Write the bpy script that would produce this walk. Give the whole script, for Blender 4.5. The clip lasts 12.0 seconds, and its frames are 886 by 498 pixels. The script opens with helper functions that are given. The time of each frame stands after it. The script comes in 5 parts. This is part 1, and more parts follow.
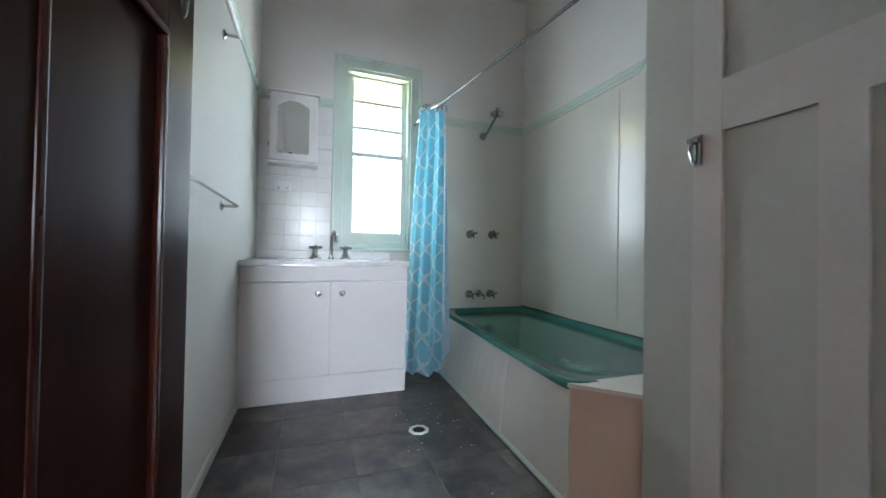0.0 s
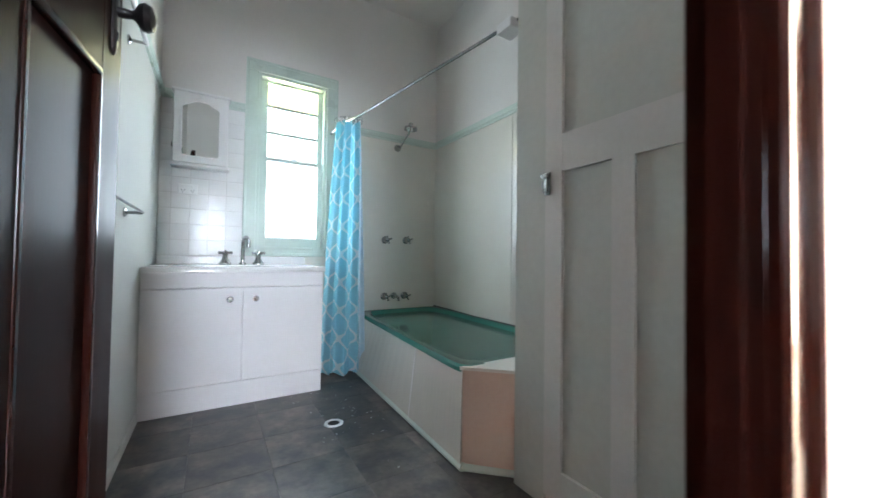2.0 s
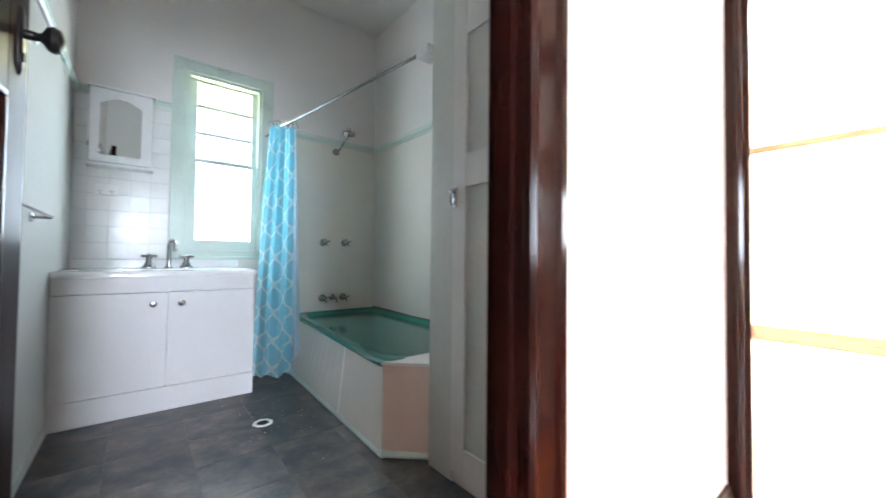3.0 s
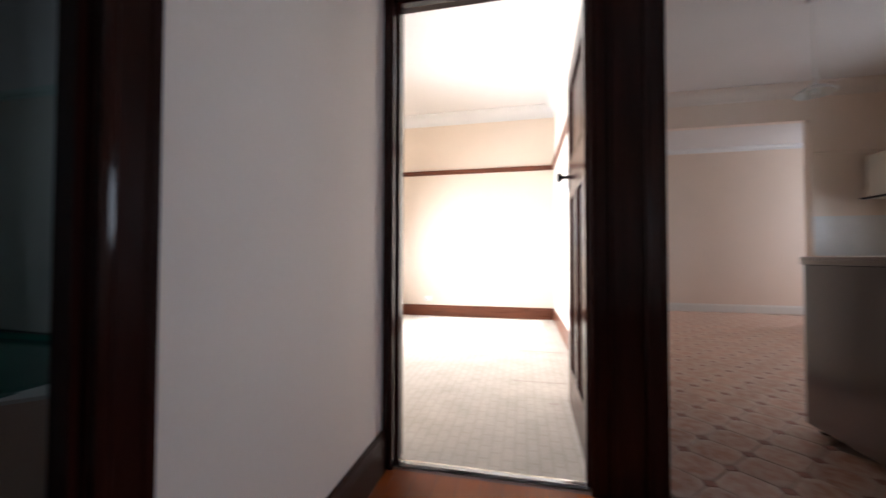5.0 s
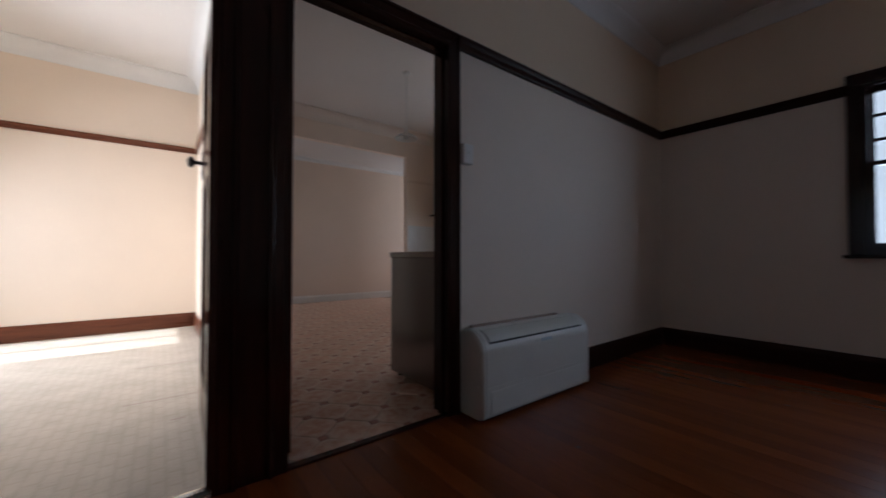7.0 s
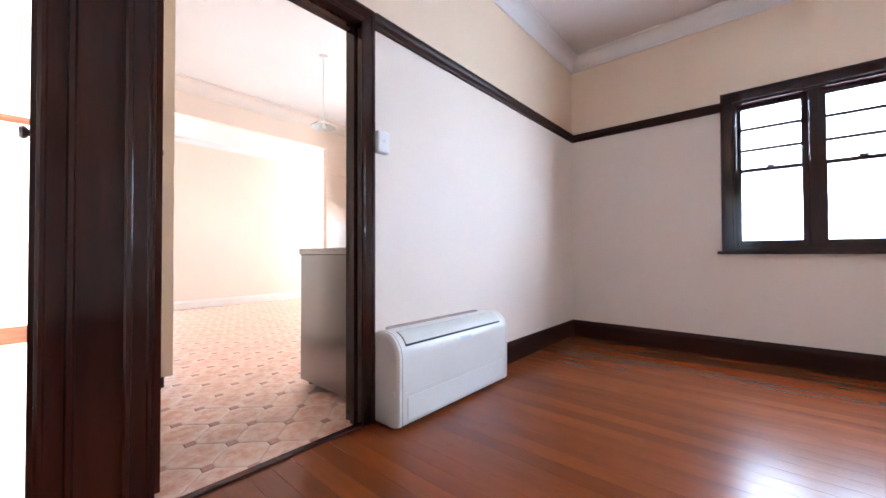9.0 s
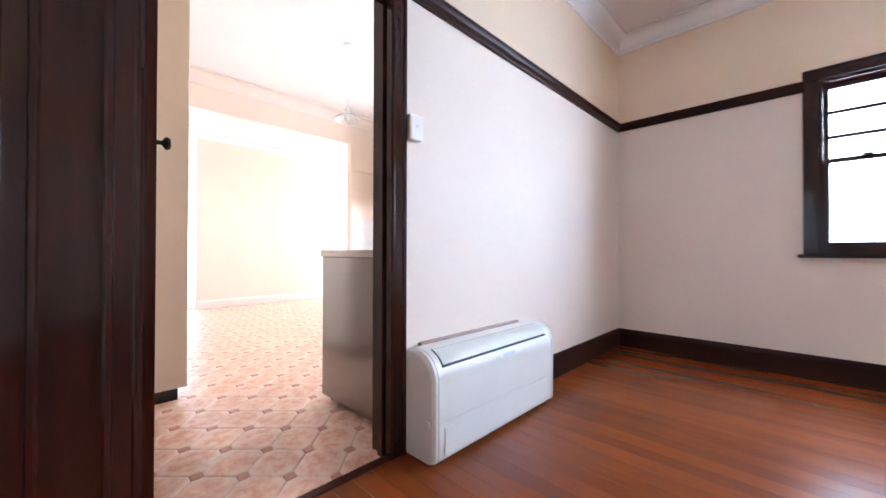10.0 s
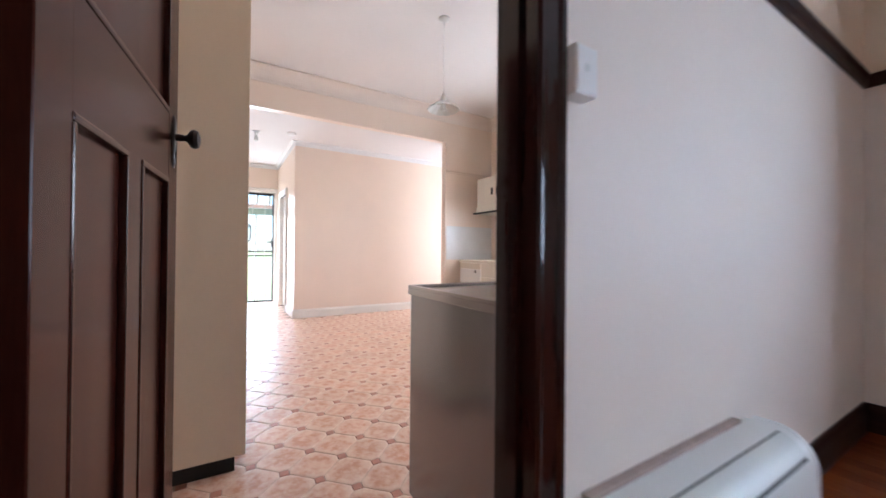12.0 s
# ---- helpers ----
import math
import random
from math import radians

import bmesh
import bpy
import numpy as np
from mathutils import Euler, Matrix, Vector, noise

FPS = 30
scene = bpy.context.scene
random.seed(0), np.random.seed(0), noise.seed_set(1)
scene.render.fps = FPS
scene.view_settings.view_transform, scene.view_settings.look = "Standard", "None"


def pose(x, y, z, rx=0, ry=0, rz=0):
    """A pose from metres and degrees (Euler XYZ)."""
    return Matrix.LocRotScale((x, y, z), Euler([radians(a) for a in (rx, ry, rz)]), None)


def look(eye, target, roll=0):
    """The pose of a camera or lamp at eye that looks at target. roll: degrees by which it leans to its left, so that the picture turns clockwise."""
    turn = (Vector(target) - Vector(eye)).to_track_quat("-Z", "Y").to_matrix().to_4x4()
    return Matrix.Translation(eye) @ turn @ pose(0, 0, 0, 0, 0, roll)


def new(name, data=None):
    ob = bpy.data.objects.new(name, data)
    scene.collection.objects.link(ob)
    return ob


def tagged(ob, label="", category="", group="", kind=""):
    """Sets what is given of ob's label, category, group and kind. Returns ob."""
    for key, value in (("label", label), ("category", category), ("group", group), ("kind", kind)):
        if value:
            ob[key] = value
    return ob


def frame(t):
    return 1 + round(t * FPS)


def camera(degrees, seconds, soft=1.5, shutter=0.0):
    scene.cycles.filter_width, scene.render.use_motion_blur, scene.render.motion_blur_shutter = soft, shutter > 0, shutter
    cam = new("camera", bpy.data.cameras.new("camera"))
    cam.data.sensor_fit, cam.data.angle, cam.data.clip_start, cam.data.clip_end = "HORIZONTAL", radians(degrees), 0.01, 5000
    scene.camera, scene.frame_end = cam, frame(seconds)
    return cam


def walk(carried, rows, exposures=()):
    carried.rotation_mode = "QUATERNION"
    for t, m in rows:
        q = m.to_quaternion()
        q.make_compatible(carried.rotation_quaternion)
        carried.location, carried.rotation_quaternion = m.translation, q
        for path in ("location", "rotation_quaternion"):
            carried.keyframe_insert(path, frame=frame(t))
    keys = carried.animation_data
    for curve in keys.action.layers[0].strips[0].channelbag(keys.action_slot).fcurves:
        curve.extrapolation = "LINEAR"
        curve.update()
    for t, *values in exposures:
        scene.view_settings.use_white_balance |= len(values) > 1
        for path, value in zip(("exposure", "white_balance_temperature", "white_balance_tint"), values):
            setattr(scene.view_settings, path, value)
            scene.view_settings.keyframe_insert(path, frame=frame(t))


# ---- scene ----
# ---------------------------------------------------------------- camera
cam = camera(100.9, 12.0, shutter=0.6)
PATH = [
    (0, (-1.529, 0.081, 0.867), (-0.852, 1.963, 0.892), 1.0),
    (0.5, (-1.544, 0.051, 0.87), (-0.759, 1.89, 0.9), 1.0),
    (1, (-1.563, 0.006, 0.87), (-0.673, 1.797, 0.909), 1.0),
    (1.5, (-1.581, -0.049, 0.868), (-0.6, 1.694, 0.916), 1.0),
    (2, (-1.577, -0.139, 0.884), (-0.512, 1.554, 0.93), 0.8),
    (2.5, (-1.556, -0.241, 0.9), (-0.402, 1.392, 0.949), 0.7),
    (2.7, (-1.552, -0.285, 0.908), (-0.356, 1.317, 0.956), 0.7),
    (4.5, (-1.505, -0.549, 0.898), (0.309, 0.292, 0.942), -0.0),
    (5, (-1.497, -0.586, 0.899), (0.458, -0.162, 0.943), 0.1),
    (5.5, (-1.498, -0.633, 0.891), (0.502, -0.634, 0.943), -0.4),
    (6, (-1.494, -0.66, 0.868), (0.451, -1.121, 0.915), 0.2),
    (6.5, (-1.531, -0.677, 0.865), (0.27, -1.545, 0.914), -0.1),
    (7, (-1.584, -0.692, 0.872), (0.002, -1.909, 0.911), 0.0),
    (7.5, (-1.59, -0.732, 0.872), (-0.206, -2.175, 0.9), -0.2),
    (8.3, (-1.585, -0.795, 0.866), (-0.313, -2.338, 0.892), -0.1),
    (9.3, (-1.468, -0.849, 0.861), (-0.124, -2.33, 0.884), -0.1),
    (9.5, (-1.412, -0.877, 0.869), (-0.054, -2.346, 0.885), 0.0),
    (10, (-1.275, -0.974, 0.892), (0.13, -2.397, 0.908), 0.1),
    (10.5, (-1.109, -1.075, 0.934), (0.366, -2.425, 0.949), 0.2),
    (11, (-0.934, -1.195, 1.002), (0.616, -2.46, 1.018), 0.3),
    (11.5, (-0.77, -1.302, 1.043), (0.859, -2.461, 1.06), 0.4),
    (12, (-0.575, -1.363, 1.043), (1.136, -2.397, 1.057), 0.5),
]
STOPS = [(0, 4.62, 5950, 9), (1.5, 4.72, 5950, 9), (2.7, 5.1, 5950, 9), (4.3, 2.6, 5350, 9), (5.0, 1.35, 5350, 9), (5.5, 0.65, 5350, 9), (6.5, 0.15, 5350, 9), (7.0, 0.4, 5350, 9),
         (7.5, 1.85, 5600, 9), (9.3, 3.9, 5250, 9), (10.0, 4.0, 5250, 9), (11.0, 3.75, 5250, 9), (11.5, 3.5, 5250, 9), (12.0, 3.0, 5250, 9)]
walk(cam, [(t, look(eye, target, roll)) for t, eye, target, roll in PATH], STOPS)

# ---------------------------------------------------------------- light
world = bpy.data.worlds.new("sky")
scene.world = world
world.use_nodes = True
wn = world.node_tree.nodes
sky = wn.new("ShaderNodeTexSky")
sky.sky_type = "NISHITA"
sky.sun_disc = False
sky.sun_elevation = radians(35)
sky.sun_rotation = radians(0)
world.node_tree.links.new(sky.outputs[0], wn["Background"].inputs[0])
wn["Background"].inputs[1].default_value = 0.05

sun = new("sun", bpy.data.lights.new("sun", "SUN"))
sun.data.energy = 5.0
sun.data.angle = radians(0.5)
sun.data.color = (1.0, 0.95, 0.88)
sun.matrix_world = look((3.4, 20, 14.0), (3.4, 0, 0))


def window_light(name, place, target, w, h, watts, color):
    ob = new(name, bpy.data.lights.new(name, "AREA"))
    ob.data.shape, ob.data.size, ob.data.size_y = "RECTANGLE", w, h
    ob.data.energy, ob.data.color = watts, color
    ob.matrix_world = look(place, target)
    return ob


window_light("daylight_bath", (-1.05, 3.125, 1.65), (-1.05, 0, 1.65), 0.85, 1.75, 2.9, (0.84, 0.93, 1.0))
window_light("daylight_dining", (-2.07, -4.90, 1.65), (-2.07, 0, 1.65), 1.9, 2.0, 34, (0.86, 0.91, 1.0))
bed = window_light("daylight_bedroom", (3.25, 2.16, 1.5), (2.0, -0.9, 0.7), 0.5, 1.2, 78, (1.0, 0.95, 0.90))
bed.data.spread = radians(112)
window_light("daylight_kitchen", (2.2, -5.23, 1.65), (2.2, 0, 1.65), 1.8, 1.5, 20.0, (1.0, 0.97, 0.94))
window_light("daylight_living", (4.75, -6.73, 1.5), (4.75, 0, 1.5), 1.4, 2.0, 25, (0.95, 0.97, 1.0))
window_light("daylight_back_door", (7.60, -1.87, 1.15), (0, -1.87, 1.15), 1.2, 2.6, 17, (0.95, 0.98, 1.0))

# ---------------------------------------------------------------- helpers of the scene


def noise_mat(name, color, rough=0.6, var=0.12, scale=3.0, fine=60.0, bump=0.1, metal=0.0, tint=None, stretch=(1, 1, 1),
              coat=0.0, rand=0.0, spec=0.5, rvar=0.08, soft_by=0.2):
    """A painted or natural surface: colour varied at two scales, with fine relief."""
    m = bpy.data.materials.new(name)
    m.use_nodes = True
    nt = m.node_tree
    n, l = nt.nodes, nt.links
    b = n["Principled BSDF"]
    tc = n.new("ShaderNodeTexCoord")
    mp = n.new("ShaderNodeMapping")
    mp.inputs["Scale"].default_value = stretch
    l.new(tc.outputs["Object"], mp.inputs[0])
    big, small = n.new("ShaderNodeTexNoise"), n.new("ShaderNodeTexNoise")
    big.inputs["Scale"].default_value, big.inputs["Detail"].default_value = scale, 4
    small.inputs["Scale"].default_value, small.inputs["Detail"].default_value = fine, 3
    l.new(mp.outputs[0], big.inputs["Vector"])
    l.new(mp.outputs[0], small.inputs["Vector"])
    ramp = n.new("ShaderNodeValToRGB")
    tint = tint or tuple(c * (1 - 2 * var) for c in color)
    ramp.color_ramp.elements[0].position, ramp.color_ramp.elements[1].position = 0.5 - soft_by, 0.5 + soft_by
    ramp.color_ramp.elements[0].color = (*tint, 1)
    ramp.color_ramp.elements[1].color = (*color, 1)
    l.new(big.outputs["Fac"], ramp.inputs[0])
    mix = n.new("ShaderNodeMix")
    mix.data_type, mix.blend_type = "RGBA", "OVERLAY"
    mix.inputs["Factor"].default_value = min(1.0, var * 1.5)
    l.new(ramp.outputs[0], mix.inputs[6])
    l.new(small.outputs["Fac"], mix.inputs[7])
    out = mix.outputs[2]
    if rand:
        oi, hsv = n.new("ShaderNodeObjectInfo"), n.new("ShaderNodeHueSaturation")
        mr = n.new("ShaderNodeMapRange")
        mr.inputs["To Min"].default_value, mr.inputs["To Max"].default_value = 1 - rand, 1 + rand
        l.new(oi.outputs["Random"], mr.inputs["Value"])
        l.new(mr.outputs[0], hsv.inputs["Value"])
        l.new(out, hsv.inputs["Color"])
        out = hsv.outputs[0]
        far = n.new("ShaderNodeMath")
        far.operation = "MULTIPLY"
        far.inputs[1].default_value = 37.0
        l.new(oi.outputs["Random"], far.inputs[0])
        l.new(far.outputs[0], mp.inputs["Location"])
    l.new(out, b.inputs["Base Color"])
    b.inputs["Metallic"].default_value = metal
    b.inputs["Coat Weight"].default_value = coat
    b.inputs["Specular IOR Level"].default_value = spec
    rr = n.new("ShaderNodeMapRange")
    rr.inputs["To Min"].default_value, rr.inputs["To Max"].default_value = max(0.02, rough - rvar), min(1, rough + rvar)
    l.new(big.outputs["Fac"], rr.inputs["Value"])
    l.new(rr.outputs[0], b.inputs["Roughness"])
    if bump:
        bp = n.new("ShaderNodeBump")
        bp.inputs["Strength"].default_value = bump
        bp.inputs["Distance"].default_value = 0.004
        l.new(small.outputs["Fac"], bp.inputs["Height"])
        l.new(bp.outputs[0], b.inputs["Normal"])
    return m


def glass_mat(name, color=(1, 1, 1), rough=0.0):
    m = bpy.data.materials.new(name)
    m.use_nodes = True
    n, l = m.node_tree.nodes, m.node_tree.links
    n.remove(n["Principled BSDF"])
    tr, gl, mx = n.new("ShaderNodeBsdfTransparent"), n.new("ShaderNodeBsdfGlossy"), n.new("ShaderNodeMixShader")
    lw, pw = n.new("ShaderNodeLayerWeight"), n.new("ShaderNodeMath")
    pw.operation = "POWER"
    pw.inputs[1].default_value = 5
    fr = n.new("ShaderNodeMath")
    fr.operation = "MULTIPLY_ADD"
    fr.inputs[1].default_value, fr.inputs[2].default_value = 0.9, 0.03
    l.new(lw.outputs["Facing"], pw.inputs[0])
    l.new(pw.outputs[0], fr.inputs[0])
    tr.inputs[0].default_value = (*color, 1)
    gl.inputs["Roughness"].default_value = rough
    l.new(fr.outputs[0], mx.inputs[0])
    l.new(tr.outputs[0], mx.inputs[1])
    l.new(gl.outputs[0], mx.inputs[2])
    l.new(mx.outputs[0], n["Material Output"].inputs[0])
    return m


def thing(name, place=(0, 0, 0), label="", category="", group="", kind="", turn=0):
    ob = new(name)
    ob.matrix_world = pose(*place, 0, 0, turn)
    ob.empty_display_size = 0.1
    return tagged(ob, label, category, group, kind)


def part(name, bm, material, parent=None, label="", smooth=False, m=None):
    """Links a bmesh as ONE mesh object under a thing or under a part."""
    me = bpy.data.meshes.new(name)
    bmesh.ops.recalc_face_normals(bm, faces=bm.faces)
    if smooth:
        for f in bm.faces:
            f.smooth = True
    bm.to_mesh(me)
    bm.free()
    for mt in (material if isinstance(material, (list, tuple)) else [material]):
        me.materials.append(mt)
    if smooth:
        me.set_sharp_from_angle(angle=radians(38))
    ob = new(name, me)
    if parent is not None:
        ob.parent = parent
    if m is not None:
        ob.matrix_local = m
    return tagged(ob, label)


def solid(name, bm, material, label, category, kind="", group="", smooth=False, m=None):
    """A thing, or a piece of the setting, that is one mesh."""
    ob = part(name, bm, material, None, "", smooth, m)
    return tagged(ob, label, category, group, kind)


def box(bm, x0, x1, y0, y1, z0, z1, bevel=0.0, seg=2):
    t = bmesh.new() if bevel else bm
    v = [t.verts.new((x, y, z)) for x in (x0, x1) for y in (y0, y1) for z in (z0, z1)]
    for q in ((0, 1, 3, 2), (4, 6, 7, 5), (0, 4, 5, 1), (2, 3, 7, 6), (0, 2, 6, 4), (1, 5, 7, 3)):
        t.faces.new([v[i] for i in q])
    if bevel:
        bmesh.ops.recalc_face_normals(t, faces=t.faces)
        bmesh.ops.bevel(t, geom=t.edges[:], offset=bevel, segments=seg, affect="EDGES", profile=0.6)
        merge(bm, t)
    return bm


def merge(bm, t, m=None):
    me = bpy.data.meshes.new("tmp")
    t.to_mesh(me)
    t.free()
    if m is not None:
        me.transform(m)
    bm.from_mesh(me)
    bpy.data.meshes.remove(me)
    return bm


def boxm(*a, **k):
    return box(bmesh.new(), *a, **k)


def loft(bm, loops, closed=True, cap=True):
    """Joins rings of points, each with as many points as the first."""
    rings = [[bm.verts.new(p) for p in r] for r in loops]
    n = len(rings[0])
    for a, b in zip(rings, rings[1:]):
        for i in range(n if closed else n - 1):
            j = (i + 1) % n
            bm.faces.new((a[i], a[j], b[j], b[i]))
    if cap and closed:
        bm.faces.new(rings[0][::-1])
        bm.faces.new(rings[-1])
    return bm


def extrude(bm, profile, axis, a0, a1):
    """A prism: the profile's two numbers lie on the two other axes, in the order x, y, z."""
    def at(p, a):
        return {"x": (a, p[0], p[1]), "y": (p[0], a, p[1]), "z": (p[0], p[1], a)}[axis]
    return loft(bm, [[at(p, a) for p in profile] for a in (a0, a1)])


def tube(bm, pts, r, n=10, taper=None):
    """A round bar along a line of points."""
    pts = [Vector(p) for p in pts]
    loops = []
    for i, p in enumerate(pts):
        d = (pts[min(i + 1, len(pts) - 1)] - pts[max(i - 1, 0)]).normalized()
        up = Vector((0, 0, 1)) if abs(d.z) < 0.9 else Vector((1, 0, 0))
        u = d.cross(up).normalized()
        w = d.cross(u)
        rr = taper[i] if taper else r
        loops.append([p + rr * (math.cos(a) * u + math.sin(a) * w) for a in (2 * math.pi * k / n for k in range(n))])
    return loft(bm, loops)


def lathe(bm, profile, n=24, m=None, cap=True):
    """Turns a profile of (radius, height) about z, then lays it by m."""
    t = bmesh.new()
    loft(t, [[(max(r, 1e-4) * math.cos(2 * math.pi * k / n), max(r, 1e-4) * math.sin(2 * math.pi * k / n), z) for k in range(n)]
             for r, z in profile], cap=cap)
    return merge(bm, t, m)


def wall(name, axis, p0, p1, a0, a1, z0, z1, holes, mats, pick, label, splits=()):
    """An upright slab between p0 and p1 across the axis it stands on, with openings (a0, a1, z0, z1) through it."""
    us = sorted({a0, a1, *[h[0] for h in holes], *[h[1] for h in holes]})
    vs = sorted({z0, z1, *[h[2] for h in holes], *[h[3] for h in holes], *splits})
    us, vs = [u for u in us if a0 <= u <= a1], [v for v in vs if z0 <= v <= z1]
    bm = bmesh.new()
    full = {}
    for i in range(len(us) - 1):
        for j in range(len(vs) - 1):
            cu, cv = (us[i] + us[i + 1]) / 2, (vs[j] + vs[j + 1]) / 2
            full[i, j] = not any(h[0] < cu < h[1] and h[2] < cv < h[3] for h in holes)
    cache = {}

    def vert(p, u, v):
        if (p, u, v) not in cache:
            cache[p, u, v] = bm.verts.new((p, u, v) if axis == "x" else (u, p, v))
        return cache[p, u, v]
    for (i, j), f in full.items():
        if not f:
            continue
        u0, u1, v0, v1 = us[i], us[i + 1], vs[j], vs[j + 1]
        for p in (p0, p1):
            bm.faces.new([vert(p, u0, v0), vert(p, u1, v0), vert(p, u1, v1), vert(p, u0, v1)])
        for (di, dj), q in {(-1, 0): ((u0, v0), (u0, v1)), (1, 0): ((u1, v0), (u1, v1)), (0, -1): ((u0, v0), (u1, v0)), (0, 1): ((u0, v1), (u1, v1))}.items():
            if not full.get((i + di, j + dj), False):
                (ua, va), (ub, vb) = q
                bm.faces.new([vert(p0, ua, va), vert(p0, ub, vb), vert(p1, ub, vb), vert(p1, ua, va)])
    bmesh.ops.recalc_face_normals(bm, faces=bm.faces)
    for f in bm.faces:
        f.material_index = pick(f.calc_center_median(), f.normal)
    return solid(name, bm, mats, label, "wall", "structure")


# ---------------------------------------------------------------- materials
M_CREAM = noise_mat("paint_cream_below_rail", (0.82, 0.735, 0.645), 0.56, 0.03, 1.2, 60, 0.10, spec=0.28)
M_PEACH = noise_mat("paint_peach_above_rail", (0.82, 0.67, 0.50), 0.5, 0.04, 1.2, 90, 0.12)
M_BEDP = noise_mat("paint_bedroom_peach", (0.83, 0.71, 0.585), 0.55, 0.03, 1.2, 90, 0.12)
M_KITP = noise_mat("paint_kitchen_peach", (0.84, 0.70, 0.58), 0.33, 0.03, 1.2, 60, 0.07)
M_CEIL = noise_mat("paint_ceiling_white", (0.80, 0.77, 0.74), 0.75, 0.03, 1.0, 70, 0.15)
M_CORN = noise_mat("plaster_cornice_white", (0.82, 0.81, 0.79), 0.6, 0.03, 2.0, 80, 0.1)
M_BATHU = noise_mat("paint_bathroom_white", (0.735, 0.70, 0.665), 0.55, 0.04, 1.4, 80, 0.12)
M_SHEET = noise_mat("wall_sheet_gloss", (0.69, 0.66, 0.59), 0.23, 0.03, 1.5, 9, 0.05, spec=0.5)
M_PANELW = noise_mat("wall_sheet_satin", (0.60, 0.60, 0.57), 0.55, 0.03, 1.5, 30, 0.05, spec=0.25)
M_MINT = noise_mat("paint_mint_gloss", (0.55, 0.635, 0.565), 0.3, 0.05, 4, 60, 0.08)
M_WHITE = noise_mat("paint_white_gloss", (0.78, 0.76, 0.75), 0.3, 0.03, 3, 60, 0.06)
# the cupboard's white paint, with shade and dim lens corners put into the colour
M_CUPW = noise_mat("cupboard_white_dimmed", (0.62, 0.60, 0.565), 0.34, 0.05, 3, 60, 0.06)
M_CUPP = noise_mat("cupboard_panel_dimmed", (0.53, 0.54, 0.49), 0.34, 0.05, 2, 40, 0.05, spec=0.4)
M_VANITY = noise_mat("vanity_white_laminate", (0.80, 0.78, 0.78), 0.4, 0.02, 3, 60, 0.03)
M_TOP = noise_mat("vanity_moulded_top", (0.84, 0.83, 0.82), 0.12, 0.02, 3, 50, 0.0)
M_PINK = noise_mat("end_panel_pink", (0.72, 0.55, 0.45), 0.45, 0.05, 3, 60, 0.06)
M_TEAL = noise_mat("enamel_teal", (0.050, 0.185, 0.145), 0.13, 0.06, 2.5, 40, 0.0)
M_CHROME = noise_mat("chrome", (0.40, 0.40, 0.40), 0.14, 0.03, 9, 60, 0.0, metal=1.0)
M_STEEL = noise_mat("brushed_steel", (0.29, 0.29, 0.30), 0.24, 0.02, 3, 60, 0.0, metal=1.0, stretch=(14, 14, 1), rvar=0.04)
M_STEELTOP = noise_mat("steel_top", (0.40, 0.39, 0.39), 0.25, 0.02, 3, 60, 0.0, metal=1.0, stretch=(14, 1, 1), rvar=0.04)
M_WOOD = noise_mat("timber_dark_stain", (0.030, 0.0085, 0.006), 0.13, 0.12, 2.2, 26, 0.0, stretch=(9, 9, 0.9), tint=(0.018, 0.0055, 0.0042), spec=0.30, rvar=0.03)
M_WOODH = noise_mat("timber_dark_stain_level", (0.034, 0.0115, 0.007), 0.36, 0.1, 2.2, 26, 0.0, stretch=(1.2, 1.2, 12), tint=(0.024, 0.008, 0.005), spec=0.12, rvar=0.04)
M_LEAF = noise_mat("timber_door_stain", (0.050, 0.0125, 0.007), 0.22, 0.2, 2.0, 24, 0.02, stretch=(8, 8, 0.8), tint=(0.032, 0.008, 0.005), spec=0.12)
M_LEAFH = noise_mat("timber_door_stain_level", (0.050, 0.0125, 0.007), 0.22, 0.2, 2.0, 24, 0.02, stretch=(0.8, 8, 8), tint=(0.032, 0.008, 0.005), spec=0.12)
# bathroom leaf: a darker copy of the door stain, with the dimness there put in
M_LEAFD = noise_mat("timber_door_stain_shaded", (0.026, 0.008, 0.006), 0.34, 0.14, 2.0, 24, 0.02, stretch=(8, 8, 0.8), tint=(0.016, 0.0055, 0.004), spec=0.04)
# bedroom trim: stain lightened, the strong light in that room put into its colour
M_BEDW = noise_mat("timber_bedroom_brightened", (0.15, 0.052, 0.026), 0.3, 0.18, 2.2, 26, 0.03, stretch=(1.2, 1.2, 12), tint=(0.10, 0.034, 0.018), spec=0.2)
# kitchen cornice: white plaster, its pinkish shade under the ceiling put into the colour
M_KCORN = noise_mat("plaster_cornice_shaded", (0.80, 0.71, 0.63), 0.7, 0.03, 2.0, 80, 0.1)
M_BEAD = noise_mat("timber_panel_bead", (0.034, 0.009, 0.006), 0.2, 0.15, 2.0, 24, 0.0, stretch=(4, 4, 4), tint=(0.022, 0.006, 0.004), spec=0.22)
M_BLACK = noise_mat("black_metal", (0.018, 0.016, 0.016), 0.35, 0.1, 12, 80, 0.05, metal=0.3)
M_BOARD = noise_mat("floorboard_varnish", (0.225, 0.056, 0.012), 0.26, 0.09, 1.3, 16, 0.0, stretch=(0.8, 4, 4), tint=(0.14, 0.034, 0.007), rand=0.13, spec=0.22, rvar=0.02)
M_GAP = noise_mat("floor_gap_dark", (0.07, 0.024, 0.010), 0.9, 0.1)
M_CARPET = noise_mat("carpet_beige", (0.54, 0.48, 0.40), 0.95, 0.14, 5, 180, 0.8, spec=0.1, tint=(0.46, 0.405, 0.33))
